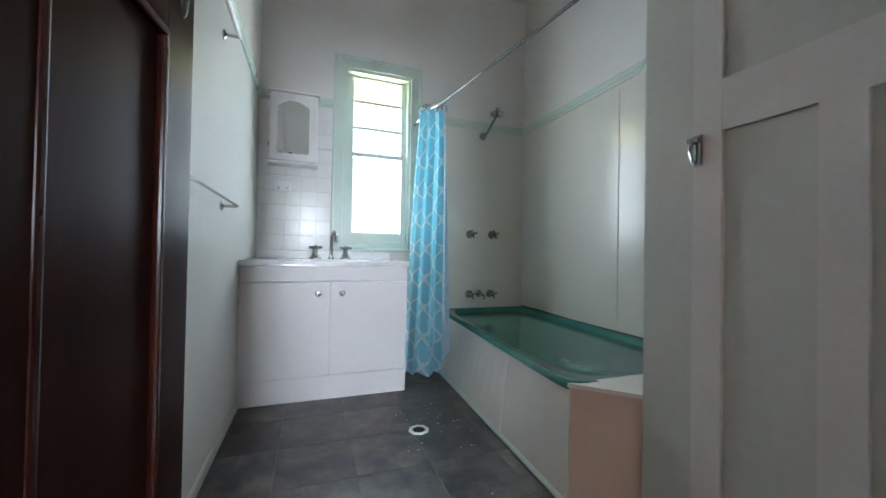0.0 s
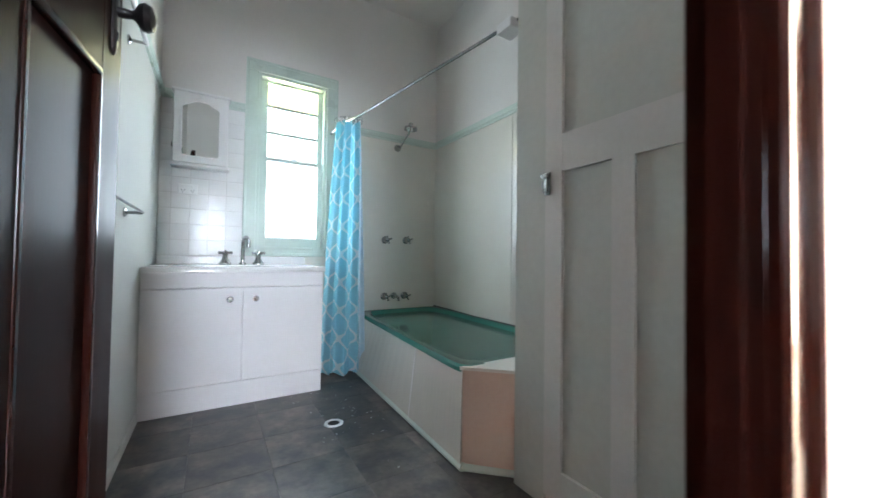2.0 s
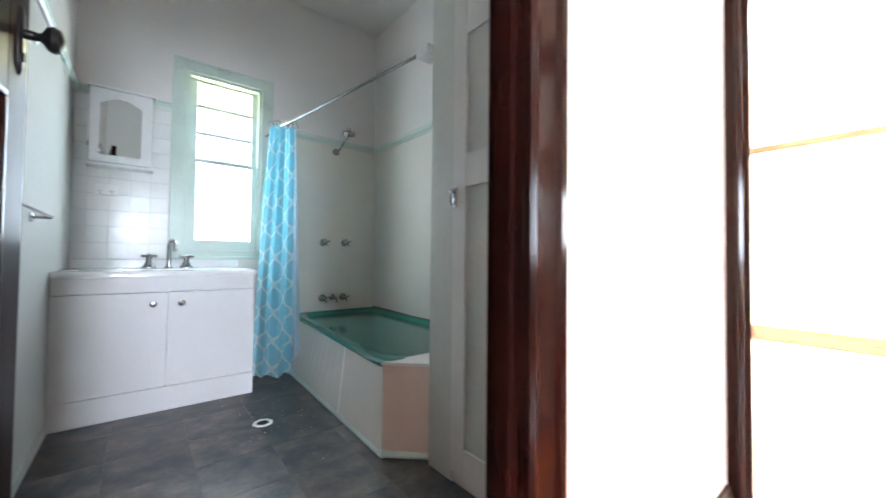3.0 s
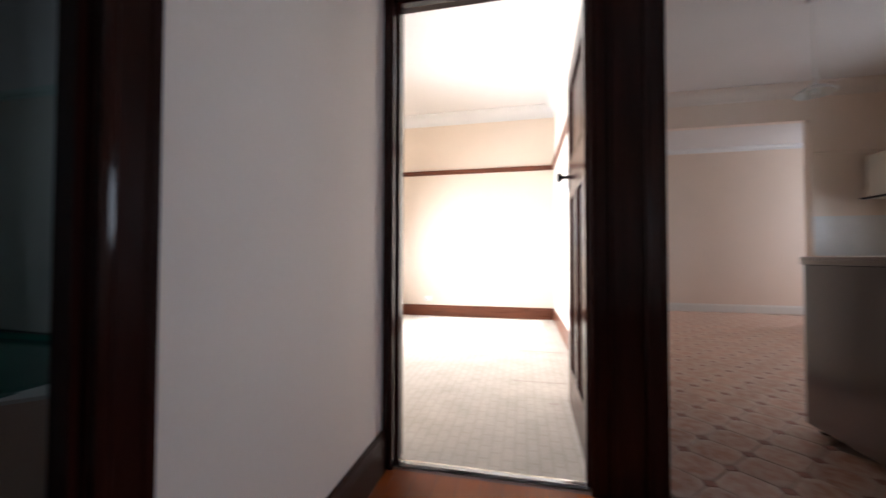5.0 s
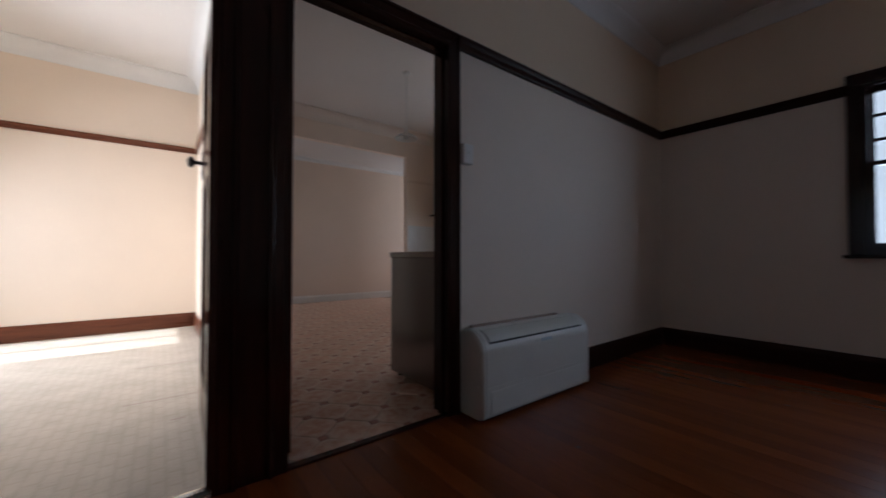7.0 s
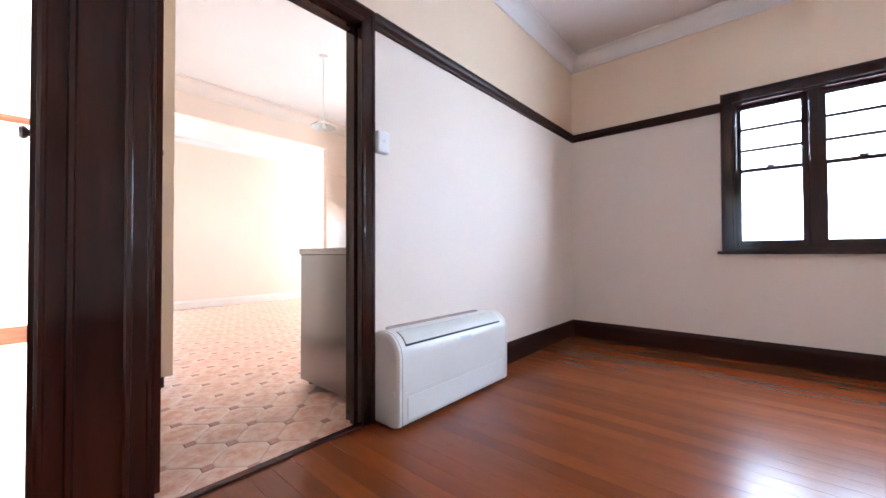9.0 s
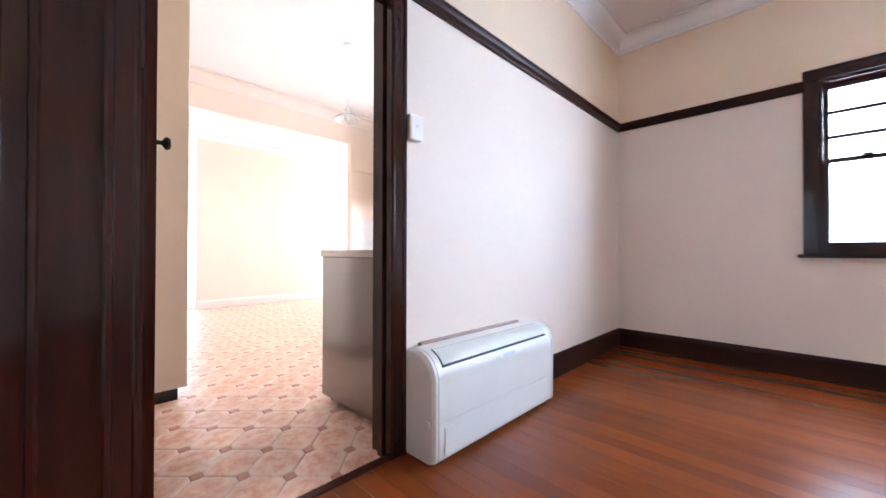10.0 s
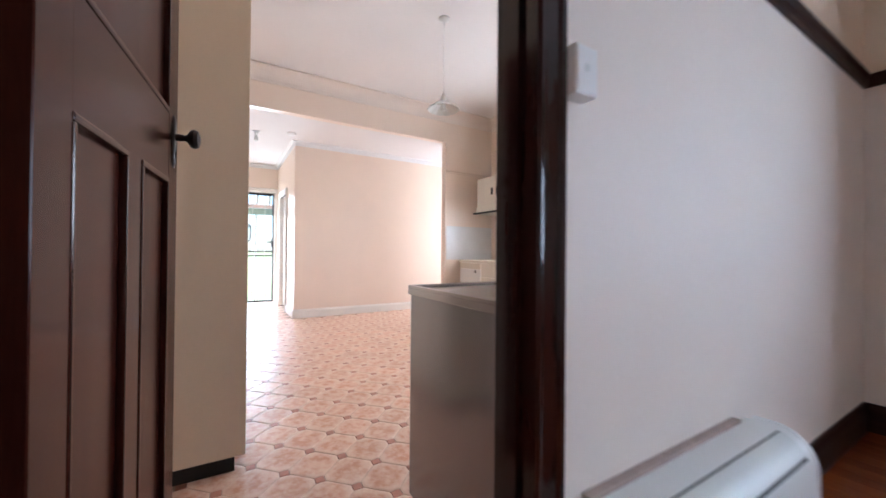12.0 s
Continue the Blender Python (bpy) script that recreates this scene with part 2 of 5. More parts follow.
M_TILE = noise_mat("octagon_tile_terracotta", (0.82, 0.56, 0.41), 0.32, 0.2, 22, 70, 0.10, rand=0.06, tint=(0.68, 0.33, 0.19), soft_by=0.12)
# the glaze of each tile pales unevenly towards its rim
tn, tl = M_TILE.node_tree.nodes, M_TILE.node_tree.links
tuv, tlen, tno, tadd = tn.new("ShaderNodeTexCoord"), tn.new("ShaderNodeVectorMath"), tn.new("ShaderNodeTexNoise"), tn.new("ShaderNodeMath")
tlen.operation, tadd.operation = "LENGTH", "MULTIPLY_ADD"
tno.inputs["Scale"].default_value = 30
tl.new(tuv.outputs["UV"], tlen.inputs[0])
tl.new(tuv.outputs["Object"], tno.inputs["Vector"])
tl.new(tno.outputs["Fac"], tadd.inputs[0])
tadd.inputs[1].default_value = 0.9
tl.new(tlen.outputs["Value"], tadd.inputs[2])
tmr = tn.new("ShaderNodeMapRange")
tmr.inputs["From Min"].default_value, tmr.inputs["From Max"].default_value, tmr.inputs["To Max"].default_value = 1.1, 1.5, 0.75
tl.new(tadd.outputs[0], tmr.inputs["Value"])
tmx = tn.new("ShaderNodeMix")
tmx.data_type = "RGBA"
tmx.inputs[7].default_value = (0.86, 0.65, 0.51, 1)
tb = tn["Principled BSDF"]
tl.new(tmr.outputs[0], tmx.inputs[0])
tl.new(tb.inputs["Base Color"].links[0].from_socket, tmx.inputs[6])
tl.new(tmx.outputs[2], tb.inputs["Base Color"])
M_DOT = noise_mat("dot_tile_brown", (0.60, 0.27, 0.18), 0.38, 0.12, 9, 60, 0.08, rand=0.1, tint=(0.48, 0.19, 0.125))
M_GROUT = noise_mat("grout_tan", (0.58, 0.42, 0.32), 0.8, 0.12, 8, 90, 0.2)
M_SLATE = noise_mat("slate_vinyl", (0.15, 0.125, 0.105), 0.33, 0.3, 8, 45, 0.15, rand=0.28, tint=(0.034, 0.037, 0.042), soft_by=0.17)
M_SLATEG = noise_mat("slate_joint", (0.06, 0.057, 0.054), 0.7, 0.1)
M_WTILE = noise_mat("wall_tile_white", (0.78, 0.77, 0.75), 0.2, 0.03, 6, 30, 0.03, rand=0.02, spec=0.35)
M_WGROUT = noise_mat("wall_grout", (0.66, 0.64, 0.60), 0.8, 0.05)
M_AC = noise_mat("plastic_offwhite", (0.74, 0.75, 0.72), 0.35, 0.02, 4, 60, 0.03)
M_ACG = noise_mat("plastic_louvre_grey", (0.66, 0.68, 0.64), 0.4, 0.02, 4, 60, 0.02)
M_SEAM = noise_mat("plastic_seam_grey", (0.22, 0.22, 0.21), 0.6, 0.05)
M_PLAST = noise_mat("plastic_white", (0.80, 0.80, 0.78), 0.35, 0.02, 6, 60, 0.02)
M_STRIP = noise_mat("thin_strip_brown", (0.46, 0.36, 0.31), 0.8, 0.1, 5, 50, 0.1)
M_DARK = noise_mat("dark_slot", (0.01, 0.01, 0.01), 0.7, 0.1)
M_PANTRY = noise_mat("pantry_cream_laminate", (0.79, 0.67, 0.505), 0.4, 0.03, 3, 60, 0.03)
M_TRIMW = noise_mat("trim_offwhite", (0.80, 0.76, 0.70), 0.4, 0.03, 3, 60, 0.05)
M_KCAB = noise_mat("kitchen_cabinet_cream", (0.78, 0.74, 0.64), 0.4, 0.03, 3, 60, 0.03)
M_OPAL = noise_mat("opal_glass", (0.70, 0.71, 0.67), 0.15, 0.02, 6, 60, 0.0)
M_BLUE = noise_mat("label_blue", (0.56, 0.66, 0.74), 0.4, 0.05)
M_BLIND = noise_mat("blind_faded_green", (0.34, 0.44, 0.36), 0.8, 0.1, 8, 60, 0.2)
M_GROUND = noise_mat("garden_ground", (0.16, 0.19, 0.08), 0.95, 0.25, 0.6, 12, 0.4, tint=(0.10, 0.11, 0.05))
M_BRICKO = noise_mat("outside_render", (0.62, 0.58, 0.52), 0.8, 0.08, 1.0, 40, 0.2)
M_GLASS = glass_mat("window_glass")
M_GLASSY = glass_mat("window_glass_amber", (1.0, 0.93, 0.66))
M_MIRROR = noise_mat("mirror_silver", (0.86, 0.88, 0.87), 0.02, 0.0, 3, 10, 0.0, metal=1.0, rvar=0.0)
cn, cl = M_CARPET.node_tree.nodes, M_CARPET.node_tree.links
brick = cn.new("ShaderNodeTexBrick")
brick.inputs["Scale"].default_value = 1.0
brick.inputs["Brick Width"].default_value, brick.inputs["Row Height"].default_value = 0.11, 0.055
brick.inputs["Mortar Size"].default_value, brick.inputs["Mortar Smooth"].default_value = 0.012, 1.0
brick.inputs["Color1"].default_value = brick.inputs["Color2"].default_value = (1, 1, 1, 1)
brick.inputs["Mortar"].default_value = (0.91, 0.90, 0.88, 1)
ctc = cn.new("ShaderNodeTexCoord")
cl.new(ctc.outputs["Object"], brick.inputs["Vector"])
cmx = cn.new("ShaderNodeMix")
cmx.data_type, cmx.blend_type = "RGBA", "MULTIPLY"
cmx.inputs["Factor"].default_value = 1.0
cb = cn["Principled BSDF"]
cl.new(cb.inputs["Base Color"].links[0].from_socket, cmx.inputs[6])
cl.new(brick.outputs["Color"], cmx.inputs[7])
cl.new(cmx.outputs[2], cb.inputs["Base Color"])

# ---------------------------------------------------------------- setting: walls, floors, ceilings
TOP = 3.25          # walls rise past the ceilings
RAIL = 2.07         # the picture rail parts the two wall colours


def pick_a(c, n):
    if n.x < -0.5 and c.y > 0.05:
        return 4
    if n.x < -0.5:
        return 0 if c.z < RAIL else 1
    if n.x > 0.5:
        return 2 if c.y > -1.035 else 3
    return 0


def pick_dining(c, n):
    return 0 if c.z < RAIL else 1


wall("wall_east", "x", 0.0, 0.11, -4.67, 0.95, -0.1, TOP,
     [(-0.860, -0.026, -1, 2.06), (-1.955, -1.087, -1, 2.065)],
     [M_CREAM, M_PEACH, M_BEDP, M_KITP, M_BATHU], pick_a, "cream and peach painted plaster wall with two doorways", (RAIL,))
wall("wall_north", "y", 0.0, 0.075, -4.2, 0.0, -0.1, TOP, [(-1.915, -1.083, -1, 2.06)],
     [M_CREAM, M_PEACH, M_BATHU, M_BEDP],
     lambda c, n: 2 if n.y > 0.5 else (3 if c.x > 0.1 else (0 if c.z < RAIL else 1)), "cream painted plaster wall with bathroom doorway", (RAIL,))
wall("wall_south", "y", -4.87, -4.67, -4.4, 0.11, -0.1, TOP, [(-2.79, -1.35, 0.91, 2.105)],
     [M_CREAM, M_PEACH], pick_dining, "cream and peach painted wall with a triple window", (RAIL,))
wall("wall_west", "x", -4.4, -4.2, -4.67, 0.11, -0.1, TOP, [],
     [M_CREAM, M_PEACH], pick_dining, "cream and peach painted wall", (RAIL,))
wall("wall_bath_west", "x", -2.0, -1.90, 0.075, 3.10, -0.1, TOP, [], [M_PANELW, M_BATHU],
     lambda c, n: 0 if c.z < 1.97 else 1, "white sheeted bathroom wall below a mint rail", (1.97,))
wall("wall_bath_north", "y", 2.98, 3.10, -1.90, 0.39, -0.1, TOP, [(-1.31, -0.79, 0.93, 2.29)], [M_SHEET, M_BATHU],
     lambda c, n: 0 if c.z < 1.97 else 1, "white bathroom wall with a sash window", (1.97,))
wall("wall_bath_east", "x", 0.28, 0.39, 0.95, 2.98, -0.1, TOP, [], [M_SHEET, M_BATHU, M_BEDP],
     lambda c, n: 2 if n.x > 0.5 else (0 if c.z < 1.97 else 1), "glossy white sheeted bathroom wall beside the bath", (1.97,))
wall("wall_bath_jog", "y", 0.95, 1.05, 0.0, 0.28, -0.1, TOP, [], [M_BATHU, M_BEDP], lambda c, n: 0 if n.y > 0 else 1, "short plain wall behind the cupboard")
wall("wall_bath_jog_end", "x", 0.11, 0.39, 0.93, 0.95, -0.1, TOP, [], [M_BEDP], lambda c, n: 0, "short plain wall end")
wall("wall_bed_south", "y", -1.10, -1.035, 0.11, 4.1, -0.1, TOP, [], [M_BEDP, M_KITP],
     lambda c, n: 0 if n.y > 0 else 1, "peach painted wall between bedroom and kitchen")
wall("wall_bed_east", "x", 4.0, 4.1, -1.035, 2.2, -0.1, TOP, [], [M_BEDP], lambda c, n: 0, "peach painted bedroom wall")
wall("wall_bed_north", "y", 2.0, 2.2, 0.39, 4.0, -0.1, TOP, [(2.91, 3.93, 0.80, 2.12)], [M_BEDP], lambda c, n: 0,
     "peach painted bedroom wall with a window")
wall("wall_kitchen_south", "y", -5.2, -5.02, 0.11, 4.1, -0.1, TOP, [(1.5, 2.9, 1.1, 2.1)], [M_KITP], lambda c, n: 0,
     "peach painted kitchen wall with a window")
wall("wall_kitchen_east", "x", 4.0, 4.1, -5.02, -1.035, -0.1, TOP, [(-4.157, -1.3, -1, 2.65)], [M_KITP], lambda c, n: 0,
     "peach painted kitchen wall with a wide square opening")
wall("wall_living_east", "x", 5.40, 5.5, -6.5, -2.31, -0.1, TOP, [], [M_KITP], lambda c, n: 0, "pale peach painted living room wall")
wall("wall_living_south", "y", -6.7, -6.5, 4.0, 5.5, -0.1, TOP, [(4.25, 5.25, 0.7, 2.3)], [M_KITP], lambda c, n: 0,
     "pale peach painted wall with a window")
wall("wall_living_west", "x", 4.0, 4.1, -6.5, -5.2, -0.1, TOP, [], [M_KITP], lambda c, n: 0, "pale peach painted wall")
wall("wall_passage_south", "y", -2.41, -2.31, 5.5, 7.42, -0.1, TOP, [(6.2, 7.0, -1, 2.05)], [M_KITP], lambda c, n: 0,
     "pale peach passage wall with a white doorway")
wall("wall_passage_north", "y", -1.08, -1.0, 4.1, 7.42, -0.1, TOP, [], [M_KITP], lambda c, n: 0, "pale peach passage wall")
wall("wall_passage_end", "x", 7.42, 7.54, -2.41, -1.0, -0.1, TOP, [(-2.27, -1.47, -1, 2.2)], [M_KITP], lambda c, n: 0,
     "pale peach end wall with the back door")
wall("wall_store", "y", -3.6, -3.5, 5.5, 7.42, -0.1, TOP, [], [M_KITP], lambda c, n: 0, "plain wall closing the side room")
wall("wall_store_end", "x", 7.42, 7.54, -3.6, -2.41, -0.1, TOP, [], [M_KITP], lambda c, n: 0, "plain wall closing the side room")


def slab(name, x0, x1, y0, y1, z0, z1, mat, label, category):
    return solid(name, boxm(x0, x1, y0, y1, z0, z1), mat, label, category, "structure")


slab("ceiling_dining", -4.2, 0.0, -4.67, 0.0, 2.92, 3.02, M_CEIL, "white painted plaster ceiling", "ceiling")
slab("ceiling_bath", -1.90, 0.0, 0.075, 2.98, 3.17, 3.24, M_BATHU, "white painted bathroom ceiling", "ceiling")
slab("ceiling_bath_recess", 0.0, 0.28, 1.05, 2.98, 3.17, 3.24, M_BATHU, "white painted bathroom ceiling", "ceiling")
slab("ceiling_bedroom", 0.11, 4.0, -1.035, 2.0, 3.09, 3.19, M_CEIL, "white painted plaster ceiling", "ceiling")
slab("ceiling_kitchen", 0.11, 4.0, -5.02, -1.10, 3.10, 3.20, M_CEIL, "white painted kitchen ceiling", "ceiling")
slab("ceiling_living", 4.1, 7.42, -6.5, -1.08, 2.72, 2.82, M_CEIL, "white painted ceiling", "ceiling")
slab("roof", -5.0, 8.4, -6.9, 3.3, 3.27, 3.45, M_BRICKO, "plain roof slab over the house", "roof")
slab("floor_dining", -4.2, 0.015, -4.67, 0.06, -0.12, -0.0012, M_GAP, "varnished reddish timber floorboards", "floor")
slab("floor_bath", -1.9, 0.0, 0.06, 2.98, -0.12, -0.006, M_SLATEG, "dark slate-look vinyl tile floor", "floor")
slab("floor_bedroom", 0.05, 4.0, -1.035, 2.0, -0.12, -0.002, M_CARPET, "beige patterned loop carpet", "floor")
slab("floor_kitchen", 0.015, 4.1, -5.02, -1.06, -0.12, -0.0085, M_GROUT, "terracotta octagon tile floor with brown dots", "floor")
slab("floor_living", 4.1, 7.6, -6.5, -1.08, -0.12, -0.0085, M_GROUT, "terracotta octagon tile floor with brown dots", "floor")
ground = solid("ground", boxm(-400, 400, -400, 400, -0.6, -0.5), M_GROUND, "dry garden ground around the house", "ground", "structure")


# mouldings -------------------------------------------------------------
def cornice_profile(d, h):
    """Cove from the wall (0, -h) to the ceiling (d, 0), with small steps at both ends."""
    pts = [(0, -h), (0.008, -h), (0.012, -h + 0.014)]
    for i in range(1, 7):
        a = math.pi / 2 * i / 7
        pts.append((0.012 + (d - 0.028) * (1 - math.cos(a)), -h + 0.014 + (h - 0.028) * math.sin(a)))
    return pts + [(d - 0.014, -0.013), (d, -0.012), (d, 0), (0, 0)]


def moulding(name, profile, side, p, a0, a1, z, mat, label, category="trim"):
    """Runs a profile of (out from the wall, height) along a wall. side: the way it faces."""
    s = -1 if side[0] == "-" else 1
    prof = [(p + s * d, z + h) for d, h in profile]
    bm = extrude(bmesh.new(), prof, "y" if side[1] == "x" else "x", a0, a1)
    return solid(name, bm, mat, label, category, "structure", smooth=False)


COVE = cornice_profile(0.11, 0.13)
RAILP = [(0, 0), (0.018, 0), (0.022, 0.012), (0.02, 0.04), (0.028, 0.055), (0.034, 0.062), (0.034, 0.072), (0, 0.072)]
SKIRT = [(0, 0), (0.02, 0), (0.02, 0.125), (0.017, 0.14), (0.012, 0.150), (0.010, 0.165), (0, 0.165)]
DADO = [(0, 0), (0.012, 0.0), (0.014, 0.012), (0.022, 0.02), (0.024, 0.045), (0.016, 0.052), (0.016, 0.062), (0, 0.062)]
for side, p, a0, a1 in (("-x", 0.0, -4.67, 0.0), ("+y", -4.67, -4.2, 0.0), ("+x", -4.2, -4.67, 0.0), ("-y", 0.0, -4.2, 0.0)):
    moulding("cornice", COVE, side, p, a0, a1, 2.92, M_CORN, "white plaster cove cornice")
for side, p, a0, a1 in (("-x", 4.0, -1.035, 2.0), ("+y", -1.035, 0.11, 4.0), ("-y", 2.0, 0.39, 4.0), ("+x", 0.11, -1.035, 0.93)):
    moulding("cornice", cornice_profile(0.13, 0.16), side, p, a0, a1, 3.09, M_CORN, "white plaster cove cornice")
for side, p, a0, a1 in (("-x", 4.0, -5.02, -1.08), ("+y", -5.02, 0.11, 4.0), ("-y", -1.10, 0.11, 4.0), ("+x", 0.11, -5.02, -1.10)):
    moulding("cornice", cornice_profile(0.13, 0.16), side, p, a0, a1, 3.10, M_KCORN, "white plaster cove cornice")
for side, p, a0, a1 in (("-x", 5.40, -6.5, -2.31), ("+y", -2.31, 5.40, 7.42), ("-x", 7.42, -2.31, -1.08)):
    moulding("cornice", cornice_profile(0.06, 0.07), side, p, a0 if side != "+y" else 5.34, a1, 2.72, M_CORN, "small white cornice")

for side, p, a0, a1 in (("-x", 0.0, -4.67, -2.013), ("+y", -4.67, -1.276, 0.0), ("+y", -4.67, -4.2, -2.875), ("+x", -4.2, -4.67, 0.0), ("-y", 0.0, -4.2, -1.99), ("-y", 0.0, -1.026, -0.025)):
    moulding("picture_rail", RAILP, side, p, a0, a1, 2.045, M_WOODH, "dark stained timber picture rail")
for side, p, a0, a1 in (("-x", 0.0, -4.67, -2.013), ("+y", -4.67, -4.2, 0.0), ("+x", -4.2, -4.67, 0.0), ("-y", 0.0, -4.2, -1.99), ("-y", 0.0, -1.026, -0.025)):
    moulding("baseboard", SKIRT, side, p, a0, a1, 0.0, M_WOODH, "dark stained timber skirting board", "baseboard")
for side, p, a0, a1 in (("-x", 4.0, -1.035, 2.0), ("+y", -1.035, 0.11, 4.0), ("-y", 2.0, 0.39, 2.84), ("-y", 2.0, 3.99, 4.0)):
    moulding("picture_rail", [(d, h * 0.9) for d, h in RAILP], side, p, a0, a1, 2.165, M_BEDW, "brown timber picture rail")
for side, p, a0, a1 in (("-x", 4.0, -1.035, 2.0), ("+y", -1.035, 0.11, 4.0), ("-y", 2.0, 0.39, 4.0)):
    moulding("baseboard", SKIRT, side, p, a0, a1, 0.0, M_BEDW, "brown timber skirting board", "baseboard")
for side, p, a0, a1 in (("-x", 5.40, -6.5, -2.31), ("+y", -2.31, 5.384, 6.14), ("+y", -2.31, 7.06, 7.42), ("-x", 4.0, -5.02, -4.157)):
    moulding("baseboard", [(d * 0.8, h * 0.8) for d, h in SKIRT], side, p, a0, a1, 0.0, M_TRIMW, "off-white painted skirting board", "baseboard")
moulding("picture_rail", [(d * 0.6, h * 0.5) for d, h in RAILP], "-x", 4.0, -5.02, -4.157, 2.20, M_KITP, "peach painted picture rail")
for side, p, a0, a1 in (("+x", -1.90, 0.075, 2.98), ("-y", 2.98, -1.90, -1.395), ("-y", 2.98, -0.705, 0.28), ("-x", 0.28, 0.93, 2.98)):
    moulding("dado_rail", DADO, side, p, a0, a1, 1.955, M_MINT, "mint green painted rail round the bathroom")


# ---------------------------------------------------------------- doors
def ring(bm, x0, x1, z0, z1, w, y0, y1, bevel=0.004):
    """A raised rectangular frame in the x-z plane."""
    for a in ((x0, x1, z0, z0 + w), (x0, x1, z1 - w, z1), (x0, x0 + w, z0 + w, z1 - w), (x1 - w, x1, z0 + w, z1 - w)):
        box(bm, a[0], a[1], y0, y1, a[2], a[3], bevel)
    return bm


def knob_set(leaf, x, z, y_face, out):
    """Black turned knob on an oval plate; out is the side, +1 or -1 along the leaf's y."""
    bm = bmesh.new()
    lathe(bm, [(0.0, 0.0), (1.0, 0.0), (0.94, 0.004), (0.8, 0.006), (0.0, 0.006)], 20,
          pose(x, y_face, z - 0.015, -90 * out, 0, 0) @ Matrix.Diagonal((0.019, 0.085, 1, 1)))
    part("escutcheon", bm, M_BLACK, leaf, "oval black metal plate", True)
    bm = lathe(bmesh.new(), [(0.011, 0), (0.011, 0.02), (0.009, 0.03), (0.012, 0.036), (0.027, 0.046), (0.031, 0.056), (0.026, 0.067), (0.01, 0.072), (0, 0.072)], 20,
               pose(x, y_face, z, -90 * out, 0, 0))
    part("knob", bm, M_BLACK, leaf, "black door knob", True)
    part("keyhole", boxm(x - 0.003, x + 0.003, y_face + min(0, out * 0.008), y_face + max(0, out * 0.008), z - 0.065, z - 0.045), M_DARK, leaf)


def door_leaf(parent, m, width, height, mat):
    """A leaf in its own x (from the hinge) and z; a top panel and two upright lower panels; 38 mm thick, in y from 0 to -0.038."""
    w, h, t = width, height, 0.038
    st, mu = 0.105, 0.09
    leaf = part("leaf", boxm(st - 0.01, w - st + 0.01, -t / 2 - 0.004, -t / 2 + 0.004, 0.1, h - 0.05), mat, parent, "dark stained timber leaf with recessed panels", m=m)
    for x0, x1 in ((0, st), (w - st, w)):
        part("stile", boxm(x0, x1, -t, 0, 0, h, 0.002, 1), mat, leaf)
    for z0, z1 in ((0.0, 0.22), (1.25, 1.45), (h - 0.12, h)):
        part("rail", boxm(st, w - st, -t + 0.0005, -0.0005, z0, z1), M_LEAFH if mat is M_LEAF else mat, leaf)
    part("muntin", boxm(w / 2 - mu / 2, w / 2 + mu / 2, -t + 0.0005, -0.0005, 0.22, 1.25), mat, leaf)
    holes = [(st, w - st, 1.45, h - 0.12), (st, w / 2 - mu / 2, 0.22, 1.25), (w / 2 + mu / 2, w - st, 0.22, 1.25)]
    for x0, x1, z0, z1 in holes:
        part("panel", boxm(x0, x1, -t + 0.012, -0.012, z0, z1), mat, leaf)
        bm = bmesh.new()
        for y0, y1 in ((-0.0125, 0.0025), (-t - 0.0025, -t + 0.0125)):
            ring(bm, x0 - 0.002, x1 + 0.002, z0 - 0.002, z1 + 0.002, 0.016, y0, y1, 0.005)
        part("panel_moulding", bm, M_BEAD, leaf)
    return leaf


ARCH = [(0.0, 0.0), (0.0, 0.012), (0.008, 0.018), (0.016, 0.018), (0.021, 0.014), (0.058, 0.018), (0.063, 0.026), (0.074, 0.028), (0.080, 0.022), (0.080, 0.0)]


